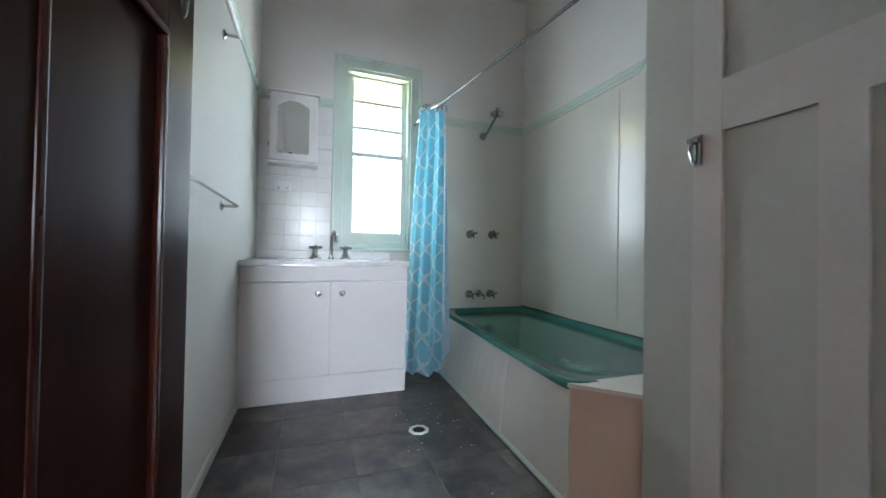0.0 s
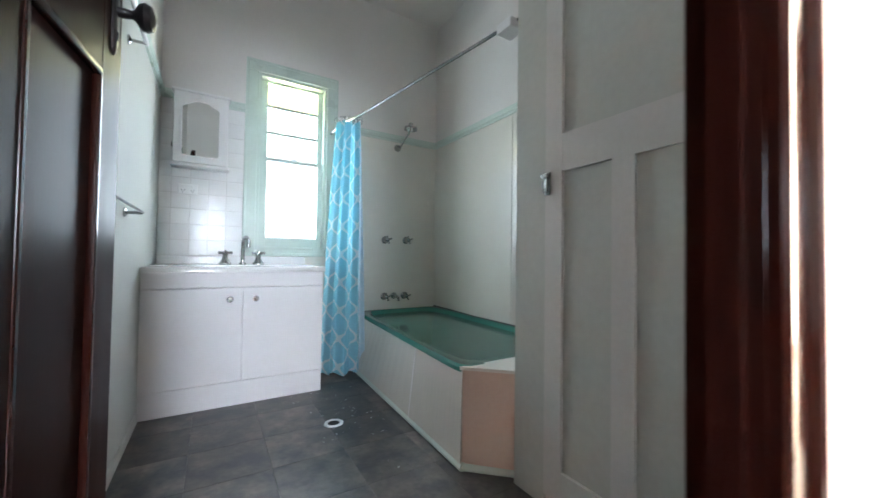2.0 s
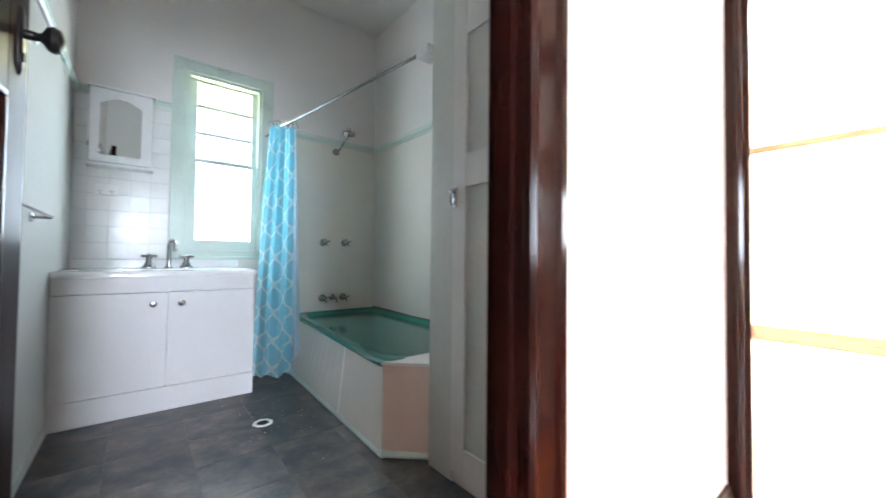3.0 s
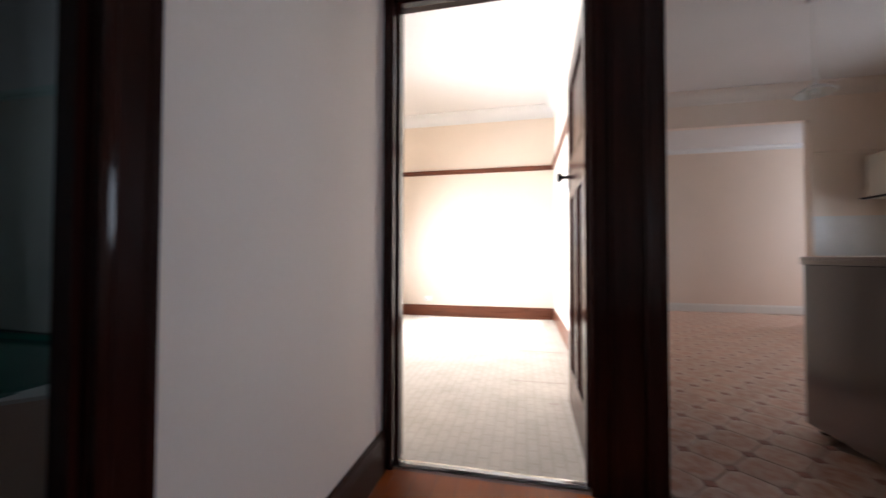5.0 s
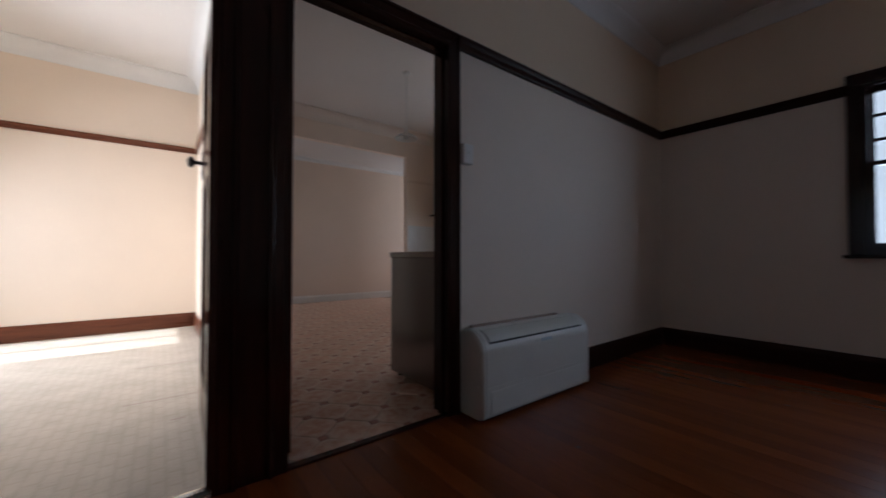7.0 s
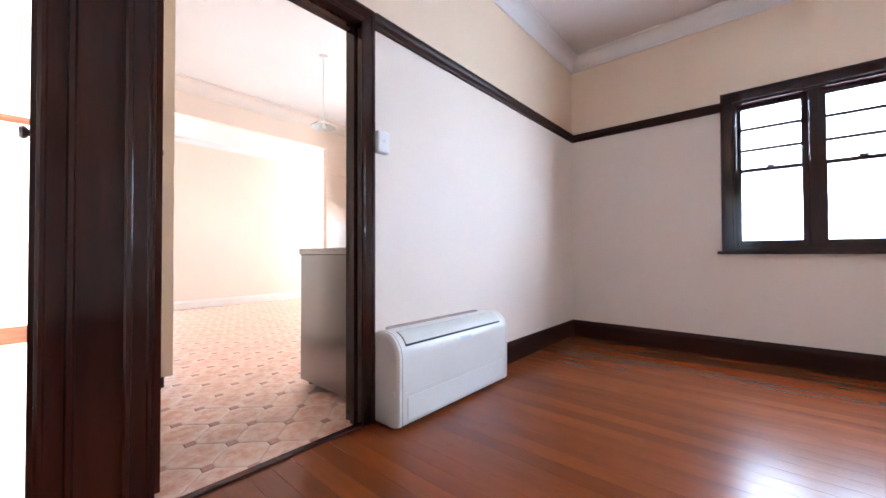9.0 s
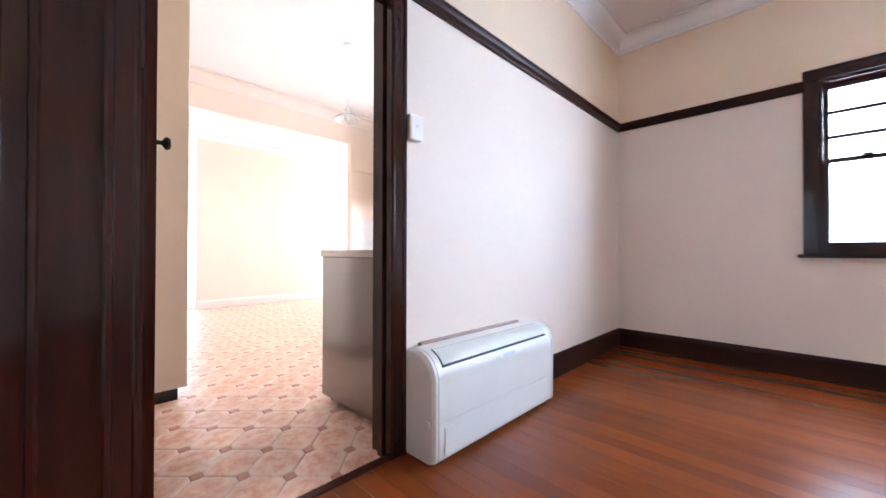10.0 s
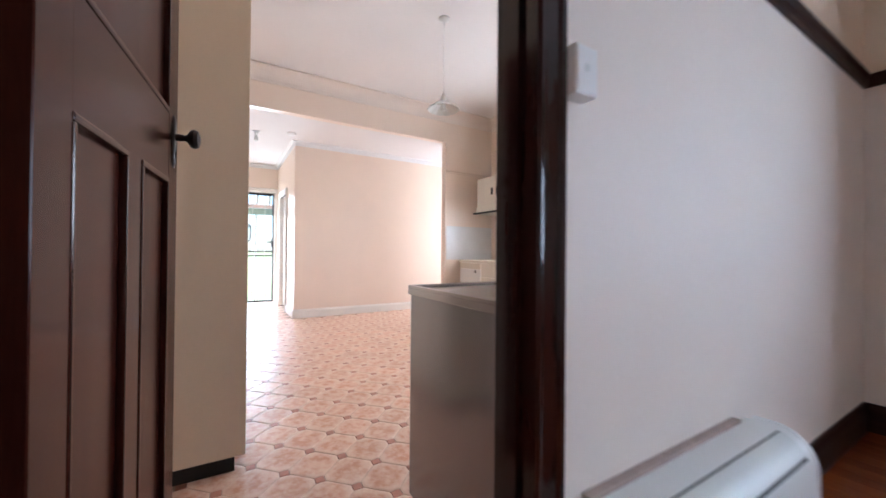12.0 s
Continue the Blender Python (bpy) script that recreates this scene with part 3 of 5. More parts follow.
def door_frame(parent, axis, p0, p1, a0, a1, head, mat, sides=(1, 1), aw=1.0, left=True, right=True):
    """Lining of an opening a0 to a1 through a wall p0 to p1, stops, and moulded architraves on both faces."""
    def put(bm, u, p, z):
        return (p, u, z) if axis == "x" else (u, p, z)
    for nm, u0, u1, z0, z1 in (("jamb", a0 - 0.02, a0, 0, head), ("jamb", a1, a1 + 0.02, 0, head), ("head", a0 - 0.02, a1 + 0.02, head, head + 0.02)):
        bm = bmesh.new()
        q = (p0 - 0.002, p1 + 0.002)
        if axis == "x":
            box(bm, q[0], q[1], u0, u1, z0, z1, 0.003, 1)
        else:
            box(bm, u0, u1, q[0], q[1], z0, z1, 0.003, 1)
        part(nm, bm, mat if nm == "jamb" else M_WOODH, parent)
    pm = (p0 + p1) / 2
    for u0, u1, z0, z1 in ((a0, a0 + 0.012, 0, head), (a1 - 0.012, a1, 0, head), (a0 + 0.012, a1 - 0.012, head - 0.012, head)):
        bm = boxm(pm - 0.02, pm + 0.012, u0, u1, z0, z1) if axis == "x" else boxm(u0, u1, pm - 0.02, pm + 0.012, z0, z1)
        part("door_stop", bm, mat, parent)
    for face, out, on in ((p0, -1, sides[0]), (p1, 1, sides[1])):
        if not on:
            continue
        prof = [(u * aw, d) for u, d in ARCH]
        top = head + 0.080 * aw
        for edge, way, here in ((a0, -1, left), (a1, 1, right)):
            if not here:
                continue
            bm = bmesh.new()
            loft(bm, [[put(bm, edge + way * u, face + out * d, z if k == 0 else head + u) for u, d in prof] for k, z in ((0, 0.0), (1, head))])
            part("architrave", bm, mat, parent, "moulded architrave")
        bm = bmesh.new()
        loft(bm, [[put(bm, a0 - (u if left else 0), face + out * d, head + u) for u, d in prof], [put(bm, a1 + (u if right else 0), face + out * d, head + u) for u, d in prof]])
        part("architrave", bm, M_WOODH if mat is M_WOOD else mat, parent, "moulded architrave")


def door_set(name, place, label, axis, p0, p1, a0, a1, head, hinge, angle, width, knob_sides, knob_z=1.39, leaf_mat=None, leafed=True, **k):
    d = thing(name, (0, 0, 0), label, "door", kind="structure")
    door_frame(d, axis, p0, p1, a0, a1, head, k.pop("mat", M_WOOD), **k)
    if leafed:
        leaf = door_leaf(d, pose(*hinge, 0, 0, angle), width, head - 0.012, leaf_mat or M_LEAF)
        for out in knob_sides:
            knob_set(leaf, width - 0.05, knob_z, 0.0 if out > 0 else -0.038, out)
        for z in (0.25, 1.0, 1.78):
            part("hinge", lathe(bmesh.new(), [(0.006, -0.045), (0.006, 0.045)], 10, pose(-0.004, 0.004, z)), M_BLACK, leaf, smooth=True)
    return d


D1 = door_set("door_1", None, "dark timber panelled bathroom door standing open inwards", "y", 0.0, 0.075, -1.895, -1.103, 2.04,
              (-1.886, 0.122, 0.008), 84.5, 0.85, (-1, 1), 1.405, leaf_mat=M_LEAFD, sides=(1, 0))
D2 = door_set("door_2", None, "dark timber panelled bedroom door standing open inwards", "x", 0.0, 0.11, -0.840, -0.046, 2.04,
              (0.115, -0.846, 0.008), -1.6, 0.80, (1,), 1.385, sides=(1, 1), right=True)
D3 = door_set("door_3", None, "dark timber panelled kitchen door standing open inwards", "x", 0.0, 0.11, -1.935, -1.107, 2.045,
              (0.115, -1.112, 0.008), -6.0, 0.80, (-1,), 1.39)
part("hinge_post", boxm(-1.8985, -1.894, 0.076, 0.15, 0, 2.04), M_WOOD, D1)
# the flat timber between the two doorways, and a keeper on it
part("mullion_board", boxm(-0.014, 0.0, -1.04, -0.908, 0, 2.12, 0.002, 1), M_WOOD, D3, "flat dark timber board")
part("keeper", boxm(-0.032, -0.012, -1.0, -0.965, 1.925, 1.945, 0.003), M_BLACK, D3)
# thresholds
solid("threshold_bedroom", extrude(bmesh.new(), [(0.03, -0.004), (0.075, -0.004), (0.068, 0.005), (0.052, 0.008), (0.037, 0.005)], "y", -0.840, -0.046), M_CHROME,
      "metal carpet strip across the bedroom doorway", "threshold", "structure")
solid("threshold_kitchen", extrude(bmesh.new(), [(-0.012, -0.004), (0.032, -0.004), (0.028, 0.008), (-0.008, 0.008)], "y", -1.935, -1.107), M_LEAF,
      "brown timber threshold strip at the kitchen doorway", "threshold", "structure")
solid("threshold_bathroom", extrude(bmesh.new(), [(0.0, -0.004), (0.075, -0.004), (0.069, 0.006), (0.006, 0.006)], "x", -1.895, -1.103), M_WOODH,
      "dark timber threshold at the bathroom doorway", "threshold", "structure")


# ---------------------------------------------------------------- windows
def sash_window(name, label, axis, face, inward, a0, a1, z0, z1, glass, bars, meet, mat, aw, sill_ext, arch=True, amber=False, backing=None):
    """A sash window in the opening a0 to a1, z0 to z1. face: the room-side wall plane; inward: +1 or -1, the way into the room.
    glass: spans across; bars: heights of the thin glazing bars; meet: height of the meeting rail."""
    win = thing(name, (0, 0, 0), label, "window", kind="structure")

    def bx(u0, u1, d0, d1, v0, v1, bev=0.003):
        q = sorted((face + inward * d0, face + inward * d1))
        return boxm(u0, u1, q[0], q[1], v0, v1, bev) if axis == "y" else boxm(q[0], q[1], u0, u1, v0, v1, bev)
    for u0, u1, v0, v1 in ((a0, a0 + 0.022, z0, z1), (a1 - 0.022, a1, z0, z1), (a0 + 0.022, a1 - 0.022, z1 - 0.022, z1), (a0 + 0.022, a1 - 0.022, z0, z0 + 0.02)):
        part("window_frame", bx(u0, u1, -0.115, 0.003, v0, v1), mat, win)
    edges = [a0 + 0.022] + [v for g in glass for v in (g[0], g[1])] + [a1 - 0.022]
    for i in range(0, len(edges) if meet is not None else 0, 2):
        mull = 0 < i < len(edges) - 2
        if mull:
            c = (edges[i] + edges[i + 1]) / 2
            part("mullion", bx(c - 0.028, c + 0.028, -0.115, 0.0, z0 + 0.02, z1 - 0.022), mat, win)
            for e0, e1 in ((edges[i], c - 0.028), (c + 0.028, edges[i + 1])):
                part("sash_stile", bx(e0, e1, -0.06, -0.026, z0 + 0.02, meet + 0.015), mat, win)
                part("sash_stile", bx(e0, e1, -0.098, -0.062, meet - 0.015, z1 - 0.022), mat, win)
        else:
            part("sash_stile", bx(edges[i], edges[i + 1], -0.06, -0.026, z0 + 0.02, meet + 0.015), mat, win)
            part("sash_stile", bx(edges[i], edges[i + 1], -0.098, -0.062, meet - 0.015, z1 - 0.022), mat, win)
    if meet is None:
        for u0, u1, v0, v1 in glass:
            for r0, r1, s0, s1 in ((u0 - 0.03, u0, z0 + 0.02, z1 - 0.022), (u1, u1 + 0.03, z0 + 0.02, z1 - 0.022), (u0, u1, z0 + 0.02, v0), (u0, u1, v1, z1 - 0.022)):
                part("casement_frame", bx(r0, r1, -0.06, -0.026, s0, s1), mat, win)
            p = part("pane", bx(u0, u1, -0.047, -0.043, v0, v1, 0), M_GLASS, win)
            p.visible_shadow = False
        glass = []
    for u0, u1, v0, v1 in glass:
        part("sash_rail", bx(u0, u1, -0.06, -0.026, z0 + 0.02, v0), mat, win)
        part("sash_rail", bx(u0, u1, -0.098, -0.062, v1, z1 - 0.022), mat, win)
        part("meeting_rail", bx(u0, u1, -0.06, -0.026, meet - 0.018, meet + 0.014), mat, win)
        part("meeting_rail", bx(u0, u1, -0.098, -0.062, meet - 0.016, meet + 0.016), mat, win)
        for b in bars:
            part("glazing_bar", bx(u0, u1, -0.092, -0.064, b - 0.012, b + 0.012), mat, win)
        p = part("pane", bx(u0, u1, -0.047, -0.043, v0, meet - 0.018, 0), M_GLASS, win)
        p.visible_shadow = False
        hs = [meet + 0.016] + sorted(bars) + [v1]
        for j, (h0, h1) in enumerate(zip(hs, hs[1:])):
            top = amber and j == len(hs) - 2
            p = part("pane", bx(u0, u1, -0.082, -0.078, h0, h1, 0), M_GLASSY if top else M_GLASS, win, "pale amber glass" if top else "")
            p.visible_shadow = False
        c = (u0 + u1) / 2
        part("sash_lift", bx(c - 0.025, c + 0.025, -0.03, -0.012, meet + 0.012, meet + 0.026), M_PLAST if mat is M_MINT else M_BLACK, win)
    if arch:
        for u0, u1, v0, v1 in ((a0 - aw, a0, z0 - 0.03, z1), (a1, a1 + aw, z0 - 0.03, z1), (a0 - aw, a1 + aw, z1, z1 + aw)):
            part("architrave", bx(u0, u1, 0.0, 0.022, v0, v1, 0.005), mat, win)
        for u0, u1, v0, v1 in ((a0 - aw, a0 - aw + 0.018, z0 - 0.03, z1 + aw), (a1 + aw - 0.018, a1 + aw, z0 - 0.03, z1 + aw), (a0 - aw + 0.018, a1 + aw - 0.018, z1 + aw - 0.018, z1 + aw)):
            part("architrave_bead", bx(u0, u1, 0.0225, 0.03, v0, v1, 0.003), mat, win)
    part("window_sill", bx(a0 - aw - sill_ext, a1 + aw + sill_ext, -0.11, 0.05, z0 - 0.055, z0 - 0.03, 0.006), mat, win)
    part("apron", bx(a0, a1, -0.11, 0.004, z0 - 0.03, z0, 0), mat, win)
    if backing:
        part("obscure_pane", bx(a0 - 0.2, a1 + 0.2, -0.165, -0.155, z0 - 0.2, z1 + 0.25, 0), backing, win, "frosted white outer glass")
    return win


frost = bpy.data.materials.new("frosted_glass")
frost.use_nodes = True
fn, fk2 = frost.node_tree.nodes, frost.node_tree.links
fn.remove(fn["Principled BSDF"])
ft = fn.new("ShaderNodeBsdfTranslucent")
ft.inputs[0].default_value = (0.26, 0.27, 0.27, 1)
fk2.new(ft.outputs[0], fn["Material Output"].inputs[0])
# hazy bright sky and distance beyond the dining window
haze = bpy.data.materials.new("bright_haze")
haze.use_nodes = True
hn = haze.node_tree.nodes
hn.remove(hn["Principled BSDF"])
he = hn.new("ShaderNodeEmission")
he.inputs[0].default_value, he.inputs[1].default_value = (0.95, 0.98, 1.0, 1), 0.55
haze.node_tree.links.new(he.outputs[0], hn["Material Output"].inputs[0])
slab("backdrop", -60, 40, -60.5, -60, -0.5, 60, haze, "bright hazy sky beyond the windows", "backdrop")
sash_window("window_1", "mint green painted sash window with frosted glass", "y", 2.98, -1, -1.31, -0.79, 0.93, 2.29,
            [(-1.235, -0.853, 1.022, 2.25)], (1.855, 2.066), 1.637, M_MINT, 0.085, 0.0, amber=True, backing=frost)
sash_window("window_2", "dark stained timber triple sash window", "y", -4.67, 1, -2.79, -1.35, 0.91, 2.105,
            [(-2.734, -2.383, 0.965, 2.045), (-2.245, -1.894, 0.965, 2.045), (-1.756, -1.405, 0.965, 2.045)], (1.705, 1.88), 1.535, M_WOOD, 0.08, 0.03)
sash_window("window_3", "dark stained timber sash window in the bedroom", "y", 2.0, -1, 2.91, 3.93, 0.80, 2.12,
            [(2.965, 3.40, 0.86, 2.07), (3.46, 3.875, 0.86, 2.07)], (), None, M_LEAF, 0.06, 0.0)


def wp(name, bm, material, parent, label="", smooth=False):
    """A part whose mesh is given in world places."""
    root = parent
    off = Vector()
    while root is not None:
        off += root.location
        root = root.parent
    bm.transform(Matrix.Translation(-off))
    return part(name, bm, material, parent, label, smooth)


# ---------------------------------------------------------------- bathroom
vanity = thing("vanity_cabinet", (-1.42, 2.65, 0), "white laminate vanity cabinet with two doors under the window", "vanity")
wp("body", boxm(-1.897, -0.957, 2.362, 2.978, 0.14, 0.78, 0.002, 1), M_VANITY, vanity)
wp("kickboard", boxm(-1.895, -0.955, 2.342, 2.97, 0.0, 0.138, 0.002, 1), M_VANITY, vanity, "white kickboard down to the floor")
wp("apron", boxm(-1.896, -0.955, 2.333, 2.362, 0.694, 0.78, 0.003), M_VANITY, vanity)
for x0, x1, kx in ((-1.896, -1.4215, -1.485), (-1.4165, -0.955, -1.352)):
    d = wp("door", boxm(x0, x1, 2.333, 2.3615, 0.142, 0.688, 0.003), M_VANITY, vanity)
    wp("knob", lathe(bmesh.new(), [(0.008, 0), (0.007, 0.012), (0.016, 0.018), (0.018, 0.024), (0.013, 0.029), (0, 0.03)], 20, pose(kx, 2.333, 0.623, 90, 0, 0)),
       M_CHROME, d, "round chrome knob", True)

top = thing("washbasin", (-1.42, 2.65, 0.78), "white moulded vanity top with basin and upstand", "basin")
bm = bmesh.new()
N = 48
ring_o, ring_i = [], []
for k in range(N):
    a = 2 * math.pi * k / N
    c, s = math.cos(a), math.sin(a)
    f = 1 / max(abs(c), abs(s))
    ring_o.append((-1.421 + 0.476 * c * f, 2.647 + 0.329 * s * f))
    ring_i.append((-1.395 + 0.24 * c, 2.60 + 0.17 * s))
loops = [[(x, y, 0.782) for x, y in ring_o], [(x, y, 0.806) for x, y in ring_o], [(-1.421 + (x + 1.421) * 0.992, 2.647 + (y - 2.647) * 0.99, 0.812) for x, y in ring_o],
         [(x, y, 0.812) for x, y in ring_i]]
for sc, z in ((0.95, 0.80), (0.85, 0.75), (0.6, 0.715), (0.2, 0.70)):
    loops.append([(-1.395 + (x + 1.395) * sc, 2.60 + (y - 2.60) * sc, z) for x, y in ring_i])
loft(bm, loops)
wp("basin_top", bm, M_TOP, top, "", True)
wp("upstand", boxm(-1.897, -0.945, 2.952, 2.978, 0.812, 0.872, 0.006), M_TOP, top)
wp("soap_dish", boxm(-1.87, -1.80, 2.36, 2.43, 0.812, 0.822, 0.006), M_TOP, top)


def cross_tap(bm, m, size=1.0):
    """A tap body with a cross-shaped head, along its own z."""
    lathe(bm, [(0.027 * size, 0), (0.027 * size, 0.006 * size), (0.02 * size, 0.014 * size), (0.012 * size, 0.03 * size), (0.011 * size, 0.052 * size), (0.014 * size, 0.056 * size), (0.0, 0.07 * size)], 18, m)
    for a in (0, 90):
        t = bmesh.new()
        tube(t, [(-0.03 * size, 0, 0), (-0.012 * size, 0, 0), (0.012 * size, 0, 0), (0.03 * size, 0, 0)], 0.006, 10, [0.0075 * size, 0.005 * size, 0.005 * size, 0.0075 * size])
        merge(bm, t, m @ pose(0, 0, 0.056 * size, 0, 0, a + 20))
    return bm


taps = thing("basin_taps", (-1.392, 2.885, 0.812), "chrome basin set with gooseneck spout and cross handles", "tap")
bm = bmesh.new()
lathe(bm, [(0.024, 0), (0.022, 0.012), (0.013, 0.02), (0.012, 0.05)], 18, pose(-1.392, 2.885, 0.812))
pts = [(-1.392, 2.885, 0.85), (-1.392, 2.885, 0.96)]
for k in range(1, 9):
    a = math.pi * k / 8
    pts.append((-1.392 + 0.02 * (1 - math.cos(a)) * 0.7, 2.885 - 0.045 * (1 - math.cos(a)), 0.96 + 0.05 * math.sin(a)))
pts.append((pts[-1][0], pts[-1][1], 0.935))
tube(bm, pts, 0.0125, 12)
wp("spout", bm, M_CHROME, taps, "curved gooseneck spout", True)
for x in (-1.502, -1.29):
    wp("handle", cross_tap(bmesh.new(), pose(x, 2.885, 0.812), 1.5), M_CHROME, taps, "cross handle", True)

# mirror cabinet with an arched glass
cab = thing("mirror_cabinet", (-1.663, 2.93, 1.48), "white wall cabinet with an arch-topped mirror door", "cabinet")
wp("body", boxm(-1.822, -1.503, 2.890, 2.979, 1.50, 1.985, 0.003, 1), M_WHITE, cab)
wp("crown", boxm(-1.834, -1.493, 2.86, 2.979, 1.985, 2.0, 0.004), M_WHITE, cab)
wp("base_shelf", boxm(-1.834, -1.493, 2.858, 2.979, 1.478, 1.498, 0.006), M_WHITE, cab)


def arch_outline(x0, x1, z0, z1, rise, r=0.015, grow=0.0):
    pts = [(x0 - grow, z0 + r), (x0 + r * 0.3, z0 + r * 0.3 - grow), (x0 + r, z0 - grow), (x1 - r, z0 - grow), (x1 - r * 0.3, z0 + r * 0.3 - grow), (x1 + grow, z0 + r)]
    n = 20
    for k in range(n + 1):
        u = k / n
        e = abs(2 * u - 1)
        zz = z1 - rise * (0 if e < 0.25 else min(1, (e - 0.25) / 0.6)) ** 1.3
        zz -= 0.012 * max(0, (e - 0.9) / 0.1)
        pts.append((x1 + grow + (x0 - x1 - 2 * grow) * u, zz + grow))
    return pts


cd = wp("door", boxm(-1.82, -1.505, 2.870, 2.889, 1.503, 1.982, 0.004), M_WHITE, cab)
bm = bmesh.new()
o, i = arch_outline(-1.772, -1.56, 1.552, 1.925, 0.035, grow=0.012), arch_outline(-1.772, -1.56, 1.552, 1.925, 0.035)
loft(bm, [[(x, 2.8695, z) for x, z in o], [(x, 2.865, z) for x, z in o], [(x, 2.863, z) for x, z in i], [(x, 2.8695, z) for x, z in i]], cap=False)
wp("mirror_bead", bm, M_WHITE, cd)
bm = bmesh.new()
extrude(bm, [(x, z) for x, z in i], "y", 2.8665, 2.8695)
wp("mirror", bm, M_MIRROR, cd, "arch-topped mirror glass")
wp("hinge", boxm(-1.829, -1.8225, 2.872, 2.888, 1.60, 1.63, 0.002), M_CHROME, cab)


def outlet(x, y, z, face, label):
    """A double power outlet plate; face: the way it looks."""
    t = thing("power_outlet", (x, y, z), label, "power outlet", turn={"-y": 0, "-x": -90}[face])
    part("plate", boxm(-0.058, 0.058, -0.009, -0.0005, -0.036, 0.036, 0.004), M_PLAST, t)
    for dx in (-0.028, 0.028):
        part("switch", boxm(dx - 0.006, dx + 0.006, -0.013, -0.009, 0.012, 0.028, 0.001, 1), M_PLAST, t)
        bm = bmesh.new()
        for a in (-1, 1):
            box(bm, dx + a * 0.007 - 0.0015, dx + a * 0.007 + 0.0015, -0.0098, -0.0085, -0.012, -0.002)
        box(bm, dx - 0.0015, dx + 0.0015, -0.0098, -0.0085, -0.026, -0.016)
        part("sockets", bm, M_DARK, t)
    return t


outlet(-1.735, 2.975, 1.335, "-y", "white double power outlet on the tiled wall")
outlet(4.0, 0.84, 0.26, "-x", "white power outlet low on the bedroom wall")

# shower curtain
curtain = thing("shower_curtain", (-0.74, 2.55, 0), "aqua shower curtain with white trellis print, drawn aside", "curtain")
M_CURT = bpy.data.materials.new("curtain_trellis_fabric")
M_CURT.use_nodes = True
n, l = M_CURT.node_tree.nodes, M_CURT.node_tree.links
uv, sep = n.new("ShaderNodeTexCoord"), n.new("ShaderNodeSeparateXYZ")
l.new(uv.outputs["UV"], sep.inputs[0])


def mth(op, a, b=None, c=None):
    q = n.new("ShaderNodeMath")
    q.operation = op
    for k, v in enumerate((a, b, c)):
        if v is None:
            continue
        if isinstance(v, (int, float)):
            q.inputs[k].default_value = v
        else:
            l.new(v, q.inputs[k])
    return q.outputs[0]


wave = mth("MULTIPLY", mth("SINE", mth("MULTIPLY", sep.outputs[1], 2 * math.pi)), 0.24)
lines = []
for sgn, shift in ((1, 0.0), (-1, 0.5)):
    v = mth("ADD", mth("MULTIPLY_ADD", wave, sgn, sep.outputs[0]), shift)
    lines.append(mth("ABSOLUTE", mth("SUBTRACT", mth("FRACT", v), 0.5)))
near = mth("MINIMUM", lines[0], lines[1])
mask = mth("LESS_THAN", near, 0.062)
mx = n.new("ShaderNodeMix")
mx.data_type = "RGBA"
mx.inputs[6].default_value, mx.inputs[7].default_value = (0.44, 0.76, 0.84, 1), (0.90, 0.93, 0.93, 1)
l.new(mask, mx.inputs[0])
# the last fold turns its pale reverse side out
hem = n.new("ShaderNodeMix")
hem.data_type = "RGBA"
hem.inputs[7].default_value = (0.74, 0.80, 0.86, 1)
l.new(mth("MULTIPLY", mth("GREATER_THAN", sep.outputs[0], 2.55), 0.85), hem.inputs[0])
l.new(mx.outputs[2], hem.inputs[6])
weave = n.new("ShaderNodeTexNoise")
weave.inputs["Scale"].default_value = 400
bp = n.new("ShaderNodeBump")
bp.inputs["Strength"].default_value, bp.inputs["Distance"].default_value = 0.25, 0.001
l.new(weave.outputs["Fac"], bp.inputs["Height"])
b = n["Principled BSDF"]
l.new(hem.outputs[2], b.inputs["Base Color"])
l.new(bp.outputs[0], b.inputs["Normal"])
b.inputs["Roughness"].default_value = 0.6
tr, ms = n.new("ShaderNodeBsdfTranslucent"), n.new("ShaderNodeMixShader")
ms.inputs[0].default_value = 0.52
l.new(hem.outputs[2], tr.inputs[0])
l.new(b.outputs[0], ms.inputs[1])
l.new(tr.outputs[0], ms.inputs[2])
l.new(ms.outputs[0], n["Material Output"].inputs[0])

bm = bmesh.new()
uvl = bm.loops.layers.uv.new("UVMap")
NS, NZ = 72, 36


def cloth(s, z):
    """A point of the cloth: s across it, z above the floor."""
    k = 1 - z / 1.9
    w = 0.175 + 0.165 * k ** 0.8
    cx = -0.735 - 0.02 * k
    amp = 0.030 + 0.012 * k
    ph = s * 2 * math.pi * 3.4 + 0.5 * math.sin(2.2 * k)
    x = cx - w / 2 + w * (s + 0.03 * math.sin(ph * 0.5 + 1.2 * k))
    y = 2.555 + amp * math.sin(ph) + 0.012 * math.sin(ph * 2.1 + 2 * k) - 0.05 * s
    return Vector((x, y, z))


for off in (0.0, 0.0022):
    grid = [[bm.verts.new(cloth(s / NS, 0.028 + (1.885 - 0.028) * (z / NZ) + 0.01 * math.sin(9 * s / NS) * (1 - z / NZ)) + Vector((0, off, 0))) for s in range(NS + 1)] for z in range(NZ + 1)]
    for a in range(NZ):
        for c in range(NS):
            f = bm.faces.new((grid[a][c], grid[a][c + 1], grid[a + 1][c + 1], grid[a + 1][c]))
            for lp, (da, dc) in zip(f.loops, ((0, 0), (0, 1), (1, 1), (1, 0))):
                lp[uvl].uv = ((c + dc) / NS * 3.0, (a + da) / NZ * 1.857 / 0.205)
wp("cloth", bm, M_CURT, curtain, "", True)
